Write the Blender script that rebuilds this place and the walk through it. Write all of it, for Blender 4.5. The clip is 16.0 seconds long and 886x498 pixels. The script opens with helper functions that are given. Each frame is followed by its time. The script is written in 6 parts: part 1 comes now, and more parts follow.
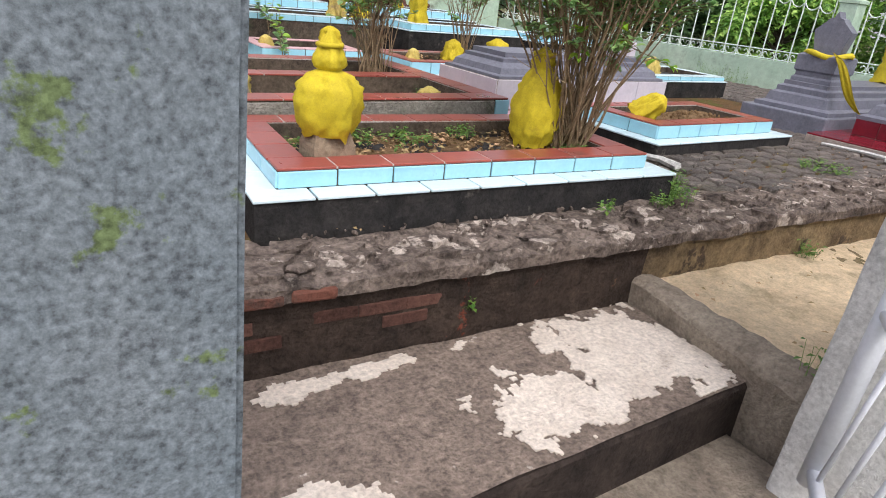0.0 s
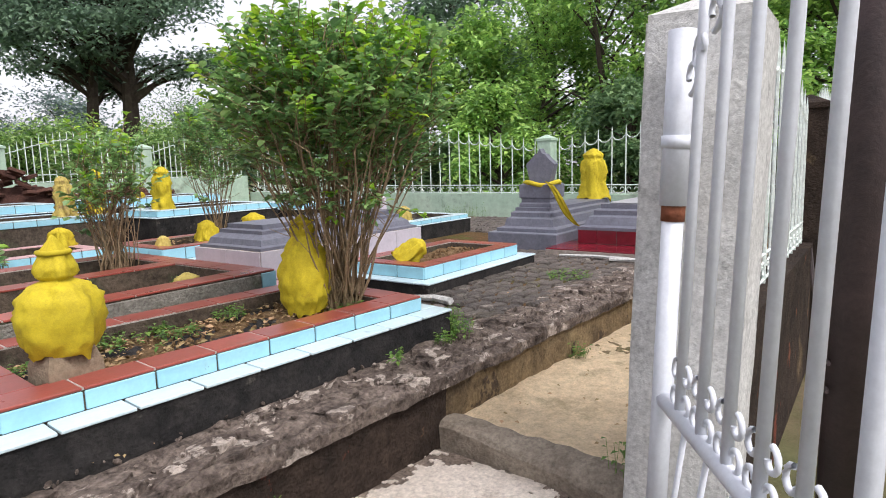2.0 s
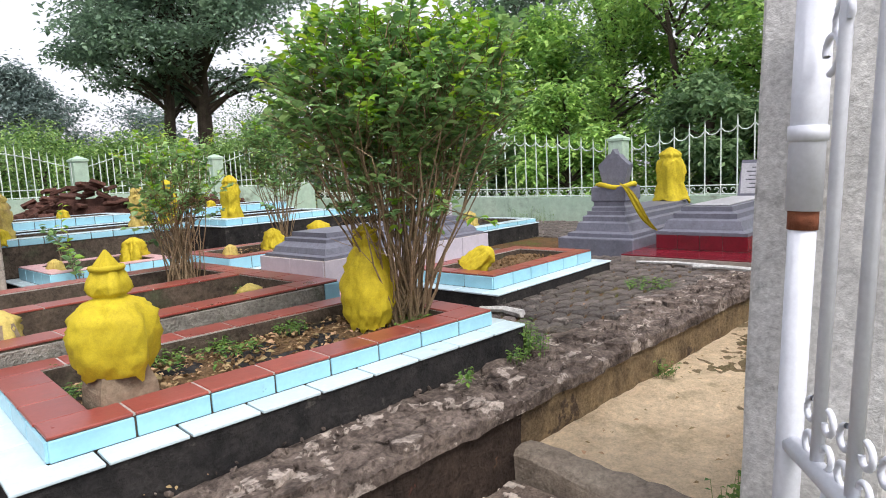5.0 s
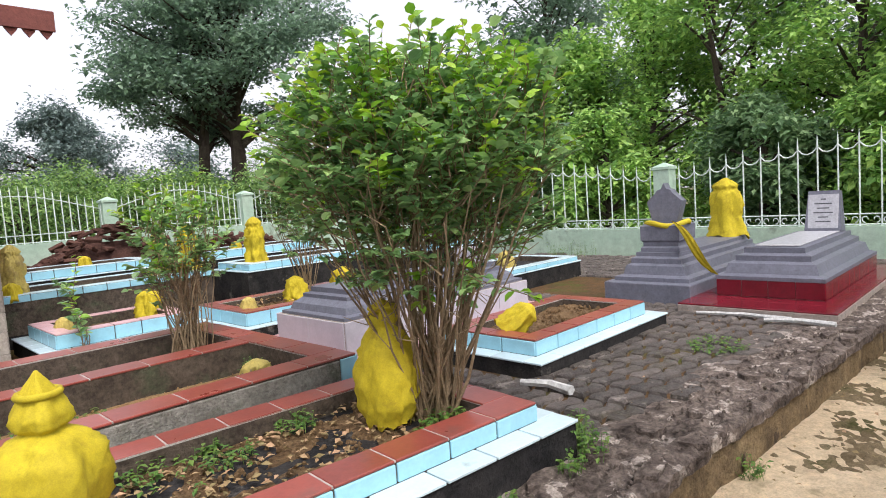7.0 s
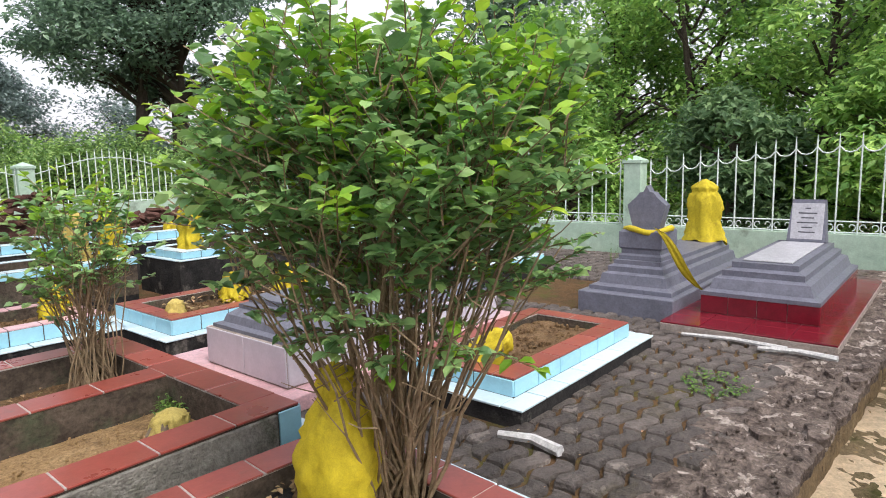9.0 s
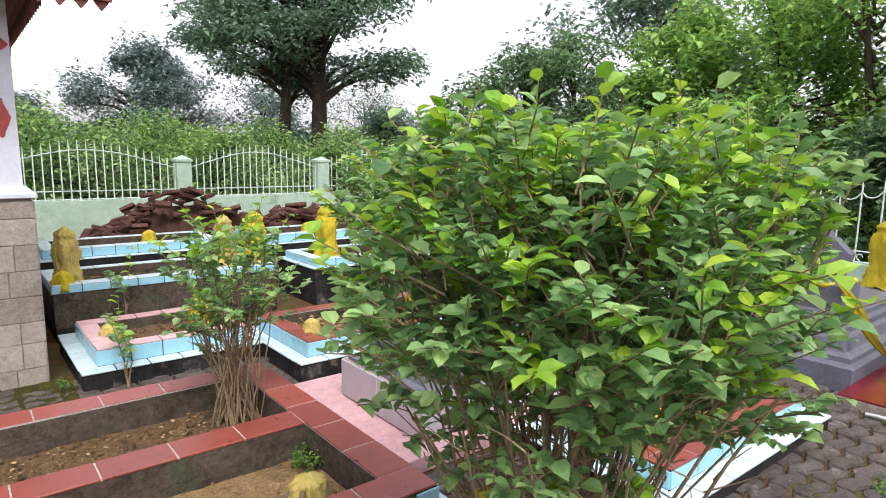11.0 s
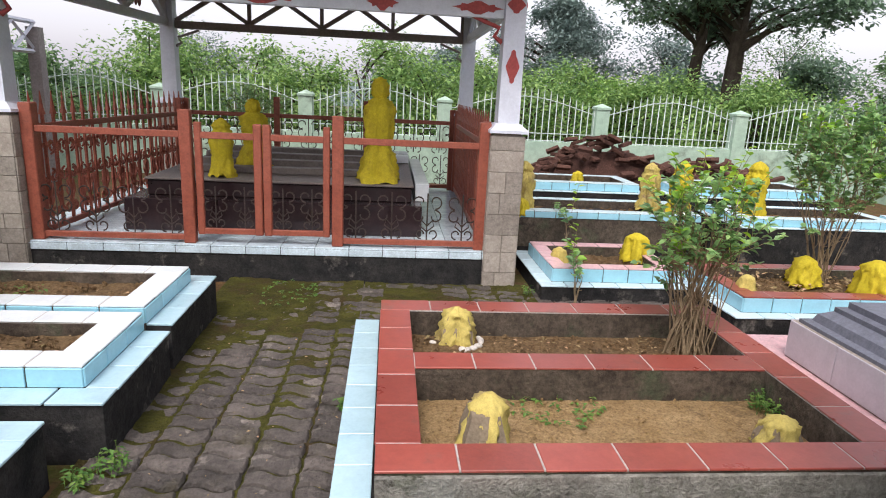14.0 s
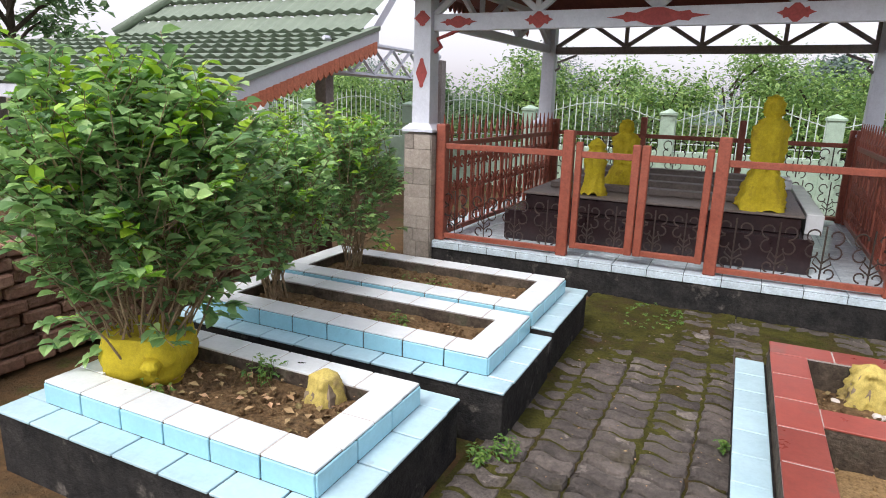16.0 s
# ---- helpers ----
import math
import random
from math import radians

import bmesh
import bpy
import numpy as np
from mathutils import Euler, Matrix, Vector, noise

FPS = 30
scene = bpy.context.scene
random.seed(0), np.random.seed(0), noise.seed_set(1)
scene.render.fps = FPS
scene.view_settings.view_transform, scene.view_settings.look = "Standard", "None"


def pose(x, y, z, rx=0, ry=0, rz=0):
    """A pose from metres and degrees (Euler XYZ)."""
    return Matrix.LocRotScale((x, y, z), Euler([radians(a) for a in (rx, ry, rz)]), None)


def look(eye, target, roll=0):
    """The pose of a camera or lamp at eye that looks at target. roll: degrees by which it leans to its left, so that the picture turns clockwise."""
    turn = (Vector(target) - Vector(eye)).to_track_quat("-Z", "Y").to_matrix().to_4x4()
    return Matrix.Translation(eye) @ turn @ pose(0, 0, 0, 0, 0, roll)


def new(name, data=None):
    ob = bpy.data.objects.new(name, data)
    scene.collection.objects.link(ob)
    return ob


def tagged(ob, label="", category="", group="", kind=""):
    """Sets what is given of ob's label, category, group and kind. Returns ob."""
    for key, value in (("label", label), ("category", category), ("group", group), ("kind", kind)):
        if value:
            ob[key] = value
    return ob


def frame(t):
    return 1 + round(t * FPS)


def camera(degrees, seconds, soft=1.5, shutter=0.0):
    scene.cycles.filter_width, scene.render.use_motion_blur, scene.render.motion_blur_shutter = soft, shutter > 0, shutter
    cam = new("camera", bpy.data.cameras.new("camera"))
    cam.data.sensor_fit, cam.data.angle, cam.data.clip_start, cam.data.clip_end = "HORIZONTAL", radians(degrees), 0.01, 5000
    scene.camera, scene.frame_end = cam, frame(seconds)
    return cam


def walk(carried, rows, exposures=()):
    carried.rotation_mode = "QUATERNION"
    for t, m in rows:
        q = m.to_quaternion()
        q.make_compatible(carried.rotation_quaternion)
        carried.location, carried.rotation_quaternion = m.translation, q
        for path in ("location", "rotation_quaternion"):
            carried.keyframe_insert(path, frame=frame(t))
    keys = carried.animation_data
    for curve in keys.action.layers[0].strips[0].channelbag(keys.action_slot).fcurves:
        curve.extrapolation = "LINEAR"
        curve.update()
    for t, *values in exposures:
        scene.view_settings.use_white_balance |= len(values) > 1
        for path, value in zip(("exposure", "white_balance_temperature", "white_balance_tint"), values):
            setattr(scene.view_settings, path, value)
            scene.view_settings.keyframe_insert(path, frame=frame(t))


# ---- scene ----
cam = camera(71.4, 16.0, soft=1.0)
PATH = [
    (0, (0.514, 0.438, 0.8), (1.562, 1.953, 0.023), 6.1),
    (0.5, (0.543, 0.447, 0.805), (1.767, 1.857, 0.087), 4.8),
    (1, (0.562, 0.454, 0.826), (2.033, 1.698, 0.289), 2.3),
    (1.5, (0.591, 0.47, 0.802), (2.194, 1.619, 0.47), 0.2),
    (2, (0.589, 0.503, 0.815), (2.201, 1.655, 0.542), -1.6),
    (2.5, (0.596, 0.53, 0.816), (2.194, 1.695, 0.518), -1.9),
    (3, (0.626, 0.55, 0.818), (2.202, 1.746, 0.526), -2.1),
    (3.5, (0.661, 0.563, 0.817), (2.206, 1.803, 0.544), -3.0),
    (4, (0.694, 0.592, 0.813), (2.217, 1.862, 0.558), -2.7),
    (4.2, (0.705, 0.603, 0.813), (2.215, 1.89, 0.56), -2.7),
    (6.3, (1.038, 0.942, 0.819), (2.463, 2.32, 0.553), -3.1),
    (6.5, (1.098, 0.988, 0.845), (2.472, 2.418, 0.59), -2.5),
    (7, (1.235, 1.054, 0.992), (2.651, 2.457, 0.823), -4.0),
    (7.5, (1.362, 1.141, 1.013), (2.885, 2.427, 0.85), -4.1),
    (8, (1.486, 1.284, 1.038), (3.025, 2.549, 0.866), -3.3),
    (8.2, (1.519, 1.374, 1.052), (3.048, 2.647, 0.85), -2.6),
    (10.5, (1.943, 1.869, 1.526), (3.417, 3.182, 1.207), -1.1),
    (11, (1.788, 1.969, 1.549), (3.027, 3.509, 1.243), 0.9),
    (11.5, (1.634, 1.94, 1.583), (2.668, 3.611, 1.211), 0.4),
    (12, (1.502, 1.946, 1.538), (2.357, 3.713, 1.153), 0.9),
    (12.5, (1.405, 1.942, 1.528), (2.144, 3.758, 1.13), 1.8),
    (13, (1.269, 1.914, 1.523), (1.82, 3.787, 1.086), 2.1),
    (13.5, (1.199, 1.911, 1.508), (1.594, 3.816, 1.045), 2.7),
    (14, (1.083, 1.89, 1.511), (1.266, 3.82, 1.019), 2.8),
    (14.5, (0.989, 1.871, 1.5), (0.906, 3.806, 1.003), 2.2),
    (15, (0.908, 1.839, 1.512), (0.504, 3.744, 1.054), 1.2),
    (15.5, (0.812, 1.818, 1.526), (0.145, 3.648, 1.071), 1.6),
    (16, (0.746, 1.815, 1.514), (-0.081, 3.573, 1.04), 1.6),
]
walk(cam, [(t, look(eye, target, roll)) for t, eye, target, roll in PATH], [(0, 0.98), (1.5, 0.92), (3.5, 0.98), (7, 0.98), (10.5, 1.04), (13, 0.94), (16, 0.98)])

# ---- world and light: bright overcast day ----
world = bpy.data.worlds.new("overcast_sky")
scene.world = world
world.use_nodes = True
wn, wl = world.node_tree.nodes, world.node_tree.links
sky = wn.new("ShaderNodeTexSky")
sky.sky_type, sky.sun_disc = "NISHITA", False
sky.sun_elevation, sky.sun_rotation = radians(55), radians(200)
sky.air_density, sky.dust_density, sky.ozone_density = 1.0, 4.0, 1.0
sat = wn.new("ShaderNodeHueSaturation")
sat.inputs["Saturation"].default_value = 0.42
wl.new(sky.outputs["Color"], sat.inputs["Color"])
veil = wn.new("ShaderNodeMix")
veil.data_type = "RGBA"
veil.inputs["Factor"].default_value = 0.5
veil.inputs[7].default_value = (4.2, 3.95, 4.5, 1)  # even white cloud cover
wl.new(sat.outputs["Color"], veil.inputs[6])
wl.new(veil.outputs[2], wn["Background"].inputs["Color"])
wn["Background"].inputs["Strength"].default_value = 0.15
sun = new("sun", bpy.data.lights.new("sun", "SUN"))
sun.data.energy, sun.data.angle, sun.data.color = 1.0, radians(18), (1.0, 0.95, 0.94)
sun.matrix_world = look((0, 0, 30), (6.6, 18.2, 2.3))

# ---- materials ----
def mat(name, c1, c2, scale=6.0, rough=0.6, bump=0.15, rnd=0.0, stain=None, stain_at=0.55, stain_scale=1.3, metal=0.0, fine=60.0, island=False, trans=0.0, spec=0.5, patch=None, patch_at=0.6, patch_scale=4.0, amp=0.3, mid=None):
    m = bpy.data.materials.new(name)
    m.use_nodes = True
    n, l = m.node_tree.nodes, m.node_tree.links
    b = n["Principled BSDF"]
    b.inputs["Metallic"].default_value = metal
    b.inputs["Specular IOR Level"].default_value = spec if rough < 0.85 else 0.15
    geo = n.new("ShaderNodeNewGeometry")
    def tex(sc, detail=5.0, rg=0.6):
        t = n.new("ShaderNodeTexNoise")
        t.inputs["Scale"].default_value, t.inputs["Detail"].default_value, t.inputs["Roughness"].default_value = sc, detail, rg
        l.new(geo.outputs["Position"], t.inputs["Vector"])
        return t
    def ramp(src, a, z):
        r = n.new("ShaderNodeMapRange")
        r.inputs["From Min"].default_value, r.inputs["From Max"].default_value = a, z
        l.new(src, r.inputs["Value"])
        return r.outputs["Result"]
    def mix(fac, a, z):
        x = n.new("ShaderNodeMix")
        x.data_type = "RGBA"
        l.new(fac, x.inputs["Factor"])
        for s, v in ((x.inputs[6], a), (x.inputs[7], z)):
            if isinstance(v, tuple):
                s.default_value = (*v, 1)
            else:
                l.new(v, s)
        return x.outputs[2]
    big, small = tex(scale), tex(fine, 3.0)
    col = mix(ramp(big.outputs["Fac"], 0.3, 0.7), c1, c2)
    if patch:
        col = mix(ramp(tex(patch_scale, 8.0, 0.62).outputs["Fac"], patch_at, patch_at + 0.025), col, patch)
    if stain:
        col = mix(ramp(tex(stain_scale, 7.0, 0.68).outputs["Fac"], stain_at, stain_at + 0.18), col, stain)
    hs = n.new("ShaderNodeHueSaturation")
    l.new(col, hs.inputs["Color"])
    middle = tex(mid or scale * 4.5, 6.0, 0.7)
    both = n.new("ShaderNodeMath")
    both.operation = "MULTIPLY_ADD"
    l.new(small.outputs["Fac"], both.inputs[0])
    both.inputs[1].default_value = 0.5
    half = n.new("ShaderNodeMath")
    half.operation = "MULTIPLY"
    half.inputs[1].default_value = 0.8
    l.new(middle.outputs["Fac"], half.inputs[0])
    l.new(half.outputs[0], both.inputs[2])
    val = ramp(both.outputs[0], 0.42, 0.88)
    mul = n.new("ShaderNodeMath")
    mul.operation = "MULTIPLY_ADD"
    l.new(val, mul.inputs[0])
    mul.inputs[1].default_value, mul.inputs[2].default_value = 2 * amp, 1 - amp
    out = mul.outputs[0]
    if rnd:
        if island:
            src = geo.outputs["Random Per Island"]
        else:
            src = n.new("ShaderNodeObjectInfo").outputs["Random"]
        add = n.new("ShaderNodeMath")
        add.operation = "MULTIPLY_ADD"
        l.new(src, add.inputs[0])
        add.inputs[1].default_value = rnd
        sub = n.new("ShaderNodeMath")
        sub.inputs[1].default_value = -rnd / 2
        l.new(out, sub.inputs[0])
        l.new(sub.outputs[0], add.inputs[2])
        out = add.outputs[0]
        if island:
            hue = n.new("ShaderNodeMath")
            hue.operation = "MULTIPLY_ADD"
            l.new(src, hue.inputs[0])
            hue.inputs[1].default_value, hue.inputs[2].default_value = -0.05, 0.525
            l.new(hue.outputs[0], hs.inputs["Hue"])
    l.new(out, hs.inputs["Value"])
    l.new(hs.outputs["Color"], b.inputs["Base Color"])
    rr = n.new("ShaderNodeMapRange")
    rr.inputs["To Min"].default_value, rr.inputs["To Max"].default_value = max(rough - 0.1, 0.03), min(rough + 0.12, 1)
    l.new(big.outputs["Fac"], rr.inputs["Value"])
    l.new(rr.outputs["Result"], b.inputs["Roughness"])
    if bump:
        bp = n.new("ShaderNodeBump")
        bp.inputs["Strength"].default_value, bp.inputs["Distance"].default_value = bump, 0.03
        l.new(both.outputs[0], bp.inputs["Height"])
        l.new(bp.outputs["Normal"], b.inputs["Normal"])
    if trans:
        tr = n.new("ShaderNodeBsdfTranslucent")
        l.new(hs.outputs["Color"], tr.inputs["Color"])
        ms = n.new("ShaderNodeMixShader")
        ms.inputs[0].default_value = trans
        l.new(b.outputs[0], ms.inputs[1])
        l.new(tr.outputs[0], ms.inputs[2])
        l.new(ms.outputs[0], n["Material Output"].inputs["Surface"])
    return m

M_RED = mat("red_glazed_tile", (0.262, 0.056, 0.042), (0.318, 0.077, 0.057), 4, 0.30, 0.03, 0.30, (0.19, 0.085, 0.07), 0.57, 5, amp=0.15)
M_BLUE = mat("pale_blue_tile", (0.304, 0.589, 0.703), (0.351, 0.636, 0.741), 3, 0.22, 0.02, 0.10, (0.22, 0.30, 0.29), 0.66, 6, patch=(0.07, 0.08, 0.075), patch_at=0.71, patch_scale=12, amp=0.08)
M_LIP = mat("bluish_white_tile", (0.58, 0.72, 0.77), (0.63, 0.76, 0.80), 3, 0.22, 0.02, 0.12, (0.25, 0.28, 0.26), 0.63, 5, amp=0.08)
M_WHITE = mat("white_tile", (0.68, 0.72, 0.74), (0.73, 0.76, 0.77), 3, 0.2, 0.02, 0.10, (0.36, 0.36, 0.33), 0.66, 5, patch=(0.05, 0.045, 0.04), patch_at=0.70, patch_scale=11, amp=0.08)
M_PALE = mat("pale_blue_ledge_tile", (0.42, 0.60, 0.67), (0.47, 0.645, 0.71), 3, 0.22, 0.02, 0.12, (0.25, 0.28, 0.26), 0.64, 5, patch=(0.06, 0.06, 0.055), patch_at=0.70, patch_scale=11, amp=0.08)
M_MAROON = mat("maroon_tile", (0.140, 0.008, 0.016), (0.173, 0.011, 0.022), 3, 0.16, 0.02, 0.12)
M_PINK = mat("pink_tile", (0.62, 0.36, 0.38), (0.68, 0.43, 0.44), 3, 0.3, 0.03, 0.1, (0.30, 0.2, 0.19), 0.64, 5)
M_PALEG = mat("pale_tile_grout", (0.465, 0.435, 0.405), (0.375, 0.345, 0.315), 9, 0.9, 0.1)
M_DARKG = mat("dark_dirty_grout", (0.10, 0.095, 0.085), (0.18, 0.17, 0.155), 9, 0.9, 0.1)
M_GROUT = mat("old_grout", (0.40, 0.34, 0.30), (0.26, 0.22, 0.19), 14, 0.9, 0.3)
M_BLACK = mat("blackened_concrete", (0.014, 0.014, 0.015), (0.045, 0.042, 0.04), 6, 0.85, 0.5, 0, (0.24, 0.215, 0.19), 0.575, 4.2, amp=0.5, mid=18)
M_INNER = mat("mossy_inner_concrete", (0.052, 0.040, 0.031), (0.125, 0.10, 0.077), 6, 0.9, 0.6, 0, (0.085, 0.10, 0.06), 0.54, 4, amp=0.45, mid=24)
M_SOIL = mat("dry_brown_soil", (0.125, 0.076, 0.038), (0.25, 0.162, 0.084), 12, 0.95, 1.0, 0, (0.06, 0.045, 0.03), 0.54, 6, fine=60, amp=0.6, mid=40)
M_SOIL2 = mat("yellow_gravel_soil", (0.33, 0.21, 0.095), (0.47, 0.32, 0.165), 8, 0.95, 1.0, 0, (0.13, 0.085, 0.045), 0.56, 3.5, fine=110, amp=0.55, mid=45)
M_LEDGE = mat("weathered_coping", (0.085, 0.066, 0.056), (0.24, 0.195, 0.165), 7, 0.92, 1.0, 0, (0.030, 0.024, 0.021), 0.52, 5.5, patch=(0.44, 0.38, 0.33), patch_at=0.57, patch_scale=6.0, amp=0.6, mid=28)
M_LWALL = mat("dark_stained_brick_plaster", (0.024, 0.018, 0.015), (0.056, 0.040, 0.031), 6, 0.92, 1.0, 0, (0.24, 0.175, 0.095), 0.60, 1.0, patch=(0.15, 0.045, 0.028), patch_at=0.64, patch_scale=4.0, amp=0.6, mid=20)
M_LTAN = mat("tan_stained_plaster", (0.16, 0.115, 0.068), (0.30, 0.225, 0.13), 4, 0.92, 1.0, 0, (0.05, 0.038, 0.03), 0.53, 2.4, patch=(0.10, 0.075, 0.055), patch_at=0.60, patch_scale=3.5, amp=0.5, mid=22)
M_PLASTER = mat("pale_worn_plaster", (0.56, 0.49, 0.42), (0.70, 0.63, 0.55), 6, 0.9, 0.6, 0, (0.34, 0.28, 0.23), 0.58, 5, amp=0.25, mid=30)
M_MOSS = mat("yellow_green_moss", (0.055, 0.052, 0.014), (0.115, 0.112, 0.024), 7, 0.95, 1.0, 0, (0.085, 0.055, 0.028), 0.52, 3, fine=200, amp=0.5, mid=60)
M_FRONT = mat("grey_mossy_concrete", (0.19, 0.18, 0.155), (0.34, 0.325, 0.285), 5, 0.92, 0.9, 0, (0.075, 0.085, 0.05), 0.55, 3.5, patch=(0.06, 0.055, 0.045), patch_at=0.64, patch_scale=4, amp=0.45, mid=24)
M_EARTH = mat("earth_and_moss", (0.17, 0.125, 0.07), (0.32, 0.25, 0.15), 6, 0.95, 1.0, 0, (0.085, 0.085, 0.028), 0.52, 3.0, fine=140, amp=0.5, mid=40)
M_CURB = mat("tan_grey_worn_concrete", (0.196, 0.161, 0.127), (0.322, 0.276, 0.218), 5, 0.92, 0.8, 0, (0.07, 0.055, 0.045), 0.56, 3, amp=0.45, mid=22)
M_BLOCK = mat("peeling_painted_concrete", (0.155, 0.122, 0.102), (0.27, 0.215, 0.175), 7, 0.9, 0.8, 0, (0.06, 0.05, 0.042), 0.60, 4, patch=(0.50, 0.44, 0.38), patch_at=0.66, patch_scale=7, amp=0.5, mid=30)
# step front, a much darker colour than the tread's M_BLOCK
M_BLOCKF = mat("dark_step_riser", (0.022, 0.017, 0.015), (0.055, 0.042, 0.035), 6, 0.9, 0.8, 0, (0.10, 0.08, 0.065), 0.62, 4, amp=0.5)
M_CONC = mat("grey_weathered_concrete", (0.50, 0.50, 0.485), (0.64, 0.635, 0.615), 5, 0.85, 0.4, 0, (0.20, 0.20, 0.19), 0.58, 9.0, amp=0.3, mid=40)
M_MOSSC = mat("algae_grey_concrete", (0.127, 0.153, 0.175), (0.175, 0.201, 0.223), 7, 0.85, 0.2, 0, (0.055, 0.06, 0.07), 0.56, 45, fine=160, patch=(0.12, 0.16, 0.075), patch_at=0.60, patch_scale=9.0, amp=0.65, mid=130)
M_SAND = mat("pale_sand", (0.606, 0.474, 0.310), (0.765, 0.619, 0.421), 7, 0.95, 1.0, 0, (0.22, 0.17, 0.085), 0.56, 1.9, fine=90, amp=0.3, mid=24)
M_PAVER = mat("dark_concrete_paver", (0.061, 0.051, 0.044), (0.156, 0.131, 0.115), 4.5, 0.75, 1.0, 0.5, (0.075, 0.062, 0.03), 0.56, 2.2, patch=(0.21, 0.18, 0.155), patch_at=0.60, patch_scale=5.0, amp=0.45, mid=26)
M_JOINT = mat("orange_earth_and_moss_joint", (0.15, 0.085, 0.038), (0.08, 0.055, 0.03), 6, 0.95, 0.8, 0, (0.09, 0.105, 0.02), 0.52, 3)
M_GROUND = mat("earth_ground", (0.16, 0.12, 0.075), (0.10, 0.12, 0.05), 0.8, 0.95, 0.6, 0, (0.07, 0.09, 0.03), 0.5, 0.3)
M_YELLOW = mat("yellow_cloth", (0.460, 0.360, 0.012), (0.580, 0.465, 0.020), 9, 0.8, 0.15, 0, (0.26, 0.17, 0.015), 0.585, 6, fine=260, amp=0.22)
M_YSTAIN = mat("soiled_yellow_cloth", (0.46, 0.36, 0.09), (0.56, 0.45, 0.13), 9, 0.8, 0.2, 0, (0.25, 0.17, 0.10), 0.52, 6, fine=220)
M_STONE = mat("headstone_foot", (0.22, 0.17, 0.12), (0.30, 0.24, 0.17), 8, 0.9, 0.5)
M_GREY = mat("slate_grey_paint", (0.128, 0.133, 0.166), (0.162, 0.166, 0.204), 4, 0.45, 0.1, 0, (0.10, 0.10, 0.115), 0.58, 3)
M_LGREY = mat("light_grey_marble", (0.40, 0.40, 0.43), (0.48, 0.48, 0.50), 5, 0.35, 0.1)
M_LILAC = mat("lilac_grey_tile", (0.46, 0.43, 0.47), (0.54, 0.50, 0.54), 3, 0.3, 0.04, 0.06, (0.32, 0.29, 0.31), 0.62, 4, amp=0.1)
M_WPAINT = mat("white_metal_paint", (0.64, 0.67, 0.73), (0.71, 0.74, 0.80), 8, 0.4, 0.05, 0, (0.42, 0.40, 0.38), 0.70, 9, amp=0.08)
M_RUST = mat("rust", (0.20, 0.07, 0.04), (0.28, 0.11, 0.06), 12, 0.9, 0.4)
M_FENCE = mat("pale_green_white_iron", (0.62, 0.70, 0.66), (0.70, 0.76, 0.72), 4, 0.5, 0.05)
M_GWALL = mat("pale_green_wall", (0.36, 0.50, 0.39), (0.46, 0.58, 0.47), 2, 0.85, 0.2, 0, (0.15, 0.17, 0.13), 0.57, 1.6, amp=0.2)
M_REDIRON = mat("red_brown_iron_paint", (0.25, 0.06, 0.035), (0.31, 0.085, 0.05), 6, 0.5, 0.1, 0, (0.17, 0.06, 0.04), 0.62, 6)
M_DIRON = mat("dark_wrought_iron", (0.035, 0.025, 0.021), (0.056, 0.035, 0.028), 8, 0.55, 0.1)
M_PSTONE = mat("tan_stone_cladding", (0.28, 0.24, 0.205), (0.38, 0.335, 0.29), 6, 0.85, 0.4, 0.4, (0.20, 0.165, 0.14), 0.6, 6)
M_WOODW = mat("white_painted_wood", (0.60, 0.62, 0.70), (0.67, 0.69, 0.76), 5, 0.5, 0.05, 0, (0.46, 0.45, 0.48), 0.68, 5, amp=0.1)
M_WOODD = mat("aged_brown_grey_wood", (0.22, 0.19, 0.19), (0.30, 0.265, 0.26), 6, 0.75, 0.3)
M_ORN = mat("red_carved_ornament", (0.32, 0.045, 0.045), (0.40, 0.07, 0.06), 9, 0.6, 0.1)
M_ORANGE = mat("salmon_red_valance", (0.55, 0.16, 0.085), (0.62, 0.21, 0.12), 6, 0.65, 0.1)
M_ROOFG = mat("green_grey_roof_tile", (0.17, 0.215, 0.165), (0.215, 0.265, 0.205), 2, 0.75, 0.1, 0, (0.13, 0.16, 0.125), 0.60, 2.5, amp=0.1)
M_ROOFD = mat("dark_red_roof", (0.13, 0.035, 0.03), (0.19, 0.06, 0.045), 4, 0.8, 0.2)
M_FLOORT = mat("glossy_pale_blue_floor_tile", (0.52, 0.62, 0.68), (0.60, 0.69, 0.74), 2, 0.12, 0.02, 0.06)
M_DARKT = mat("dark_brown_polished_stone", (0.020, 0.011, 0.013), (0.035, 0.020, 0.021), 8, 0.2, 0.05)
M_SLAB = mat("brownish_stone_slab", (0.130, 0.107, 0.094), (0.176, 0.146, 0.130), 6, 0.6, 0.2)
M_BRICK = mat("old_brick", (0.24, 0.125, 0.085), (0.33, 0.20, 0.145), 7, 0.92, 0.7, 0.7, (0.15, 0.12, 0.10), 0.55, 5)
M_DBRICK = mat("dark_old_brick", (0.075, 0.038, 0.030), (0.13, 0.065, 0.05), 7, 0.92, 0.6, 0.7, (0.05, 0.045, 0.04), 0.58, 4)
M_RBRICK = mat("broken_red_brick", (0.13, 0.05, 0.035), (0.20, 0.095, 0.07), 9, 0.92, 0.8, 0.5, (0.05, 0.04, 0.035), 0.47, 9)
M_BARK = mat("grey_brown_twig", (0.21, 0.15, 0.09), (0.32, 0.24, 0.15), 14, 0.9, 0.4)
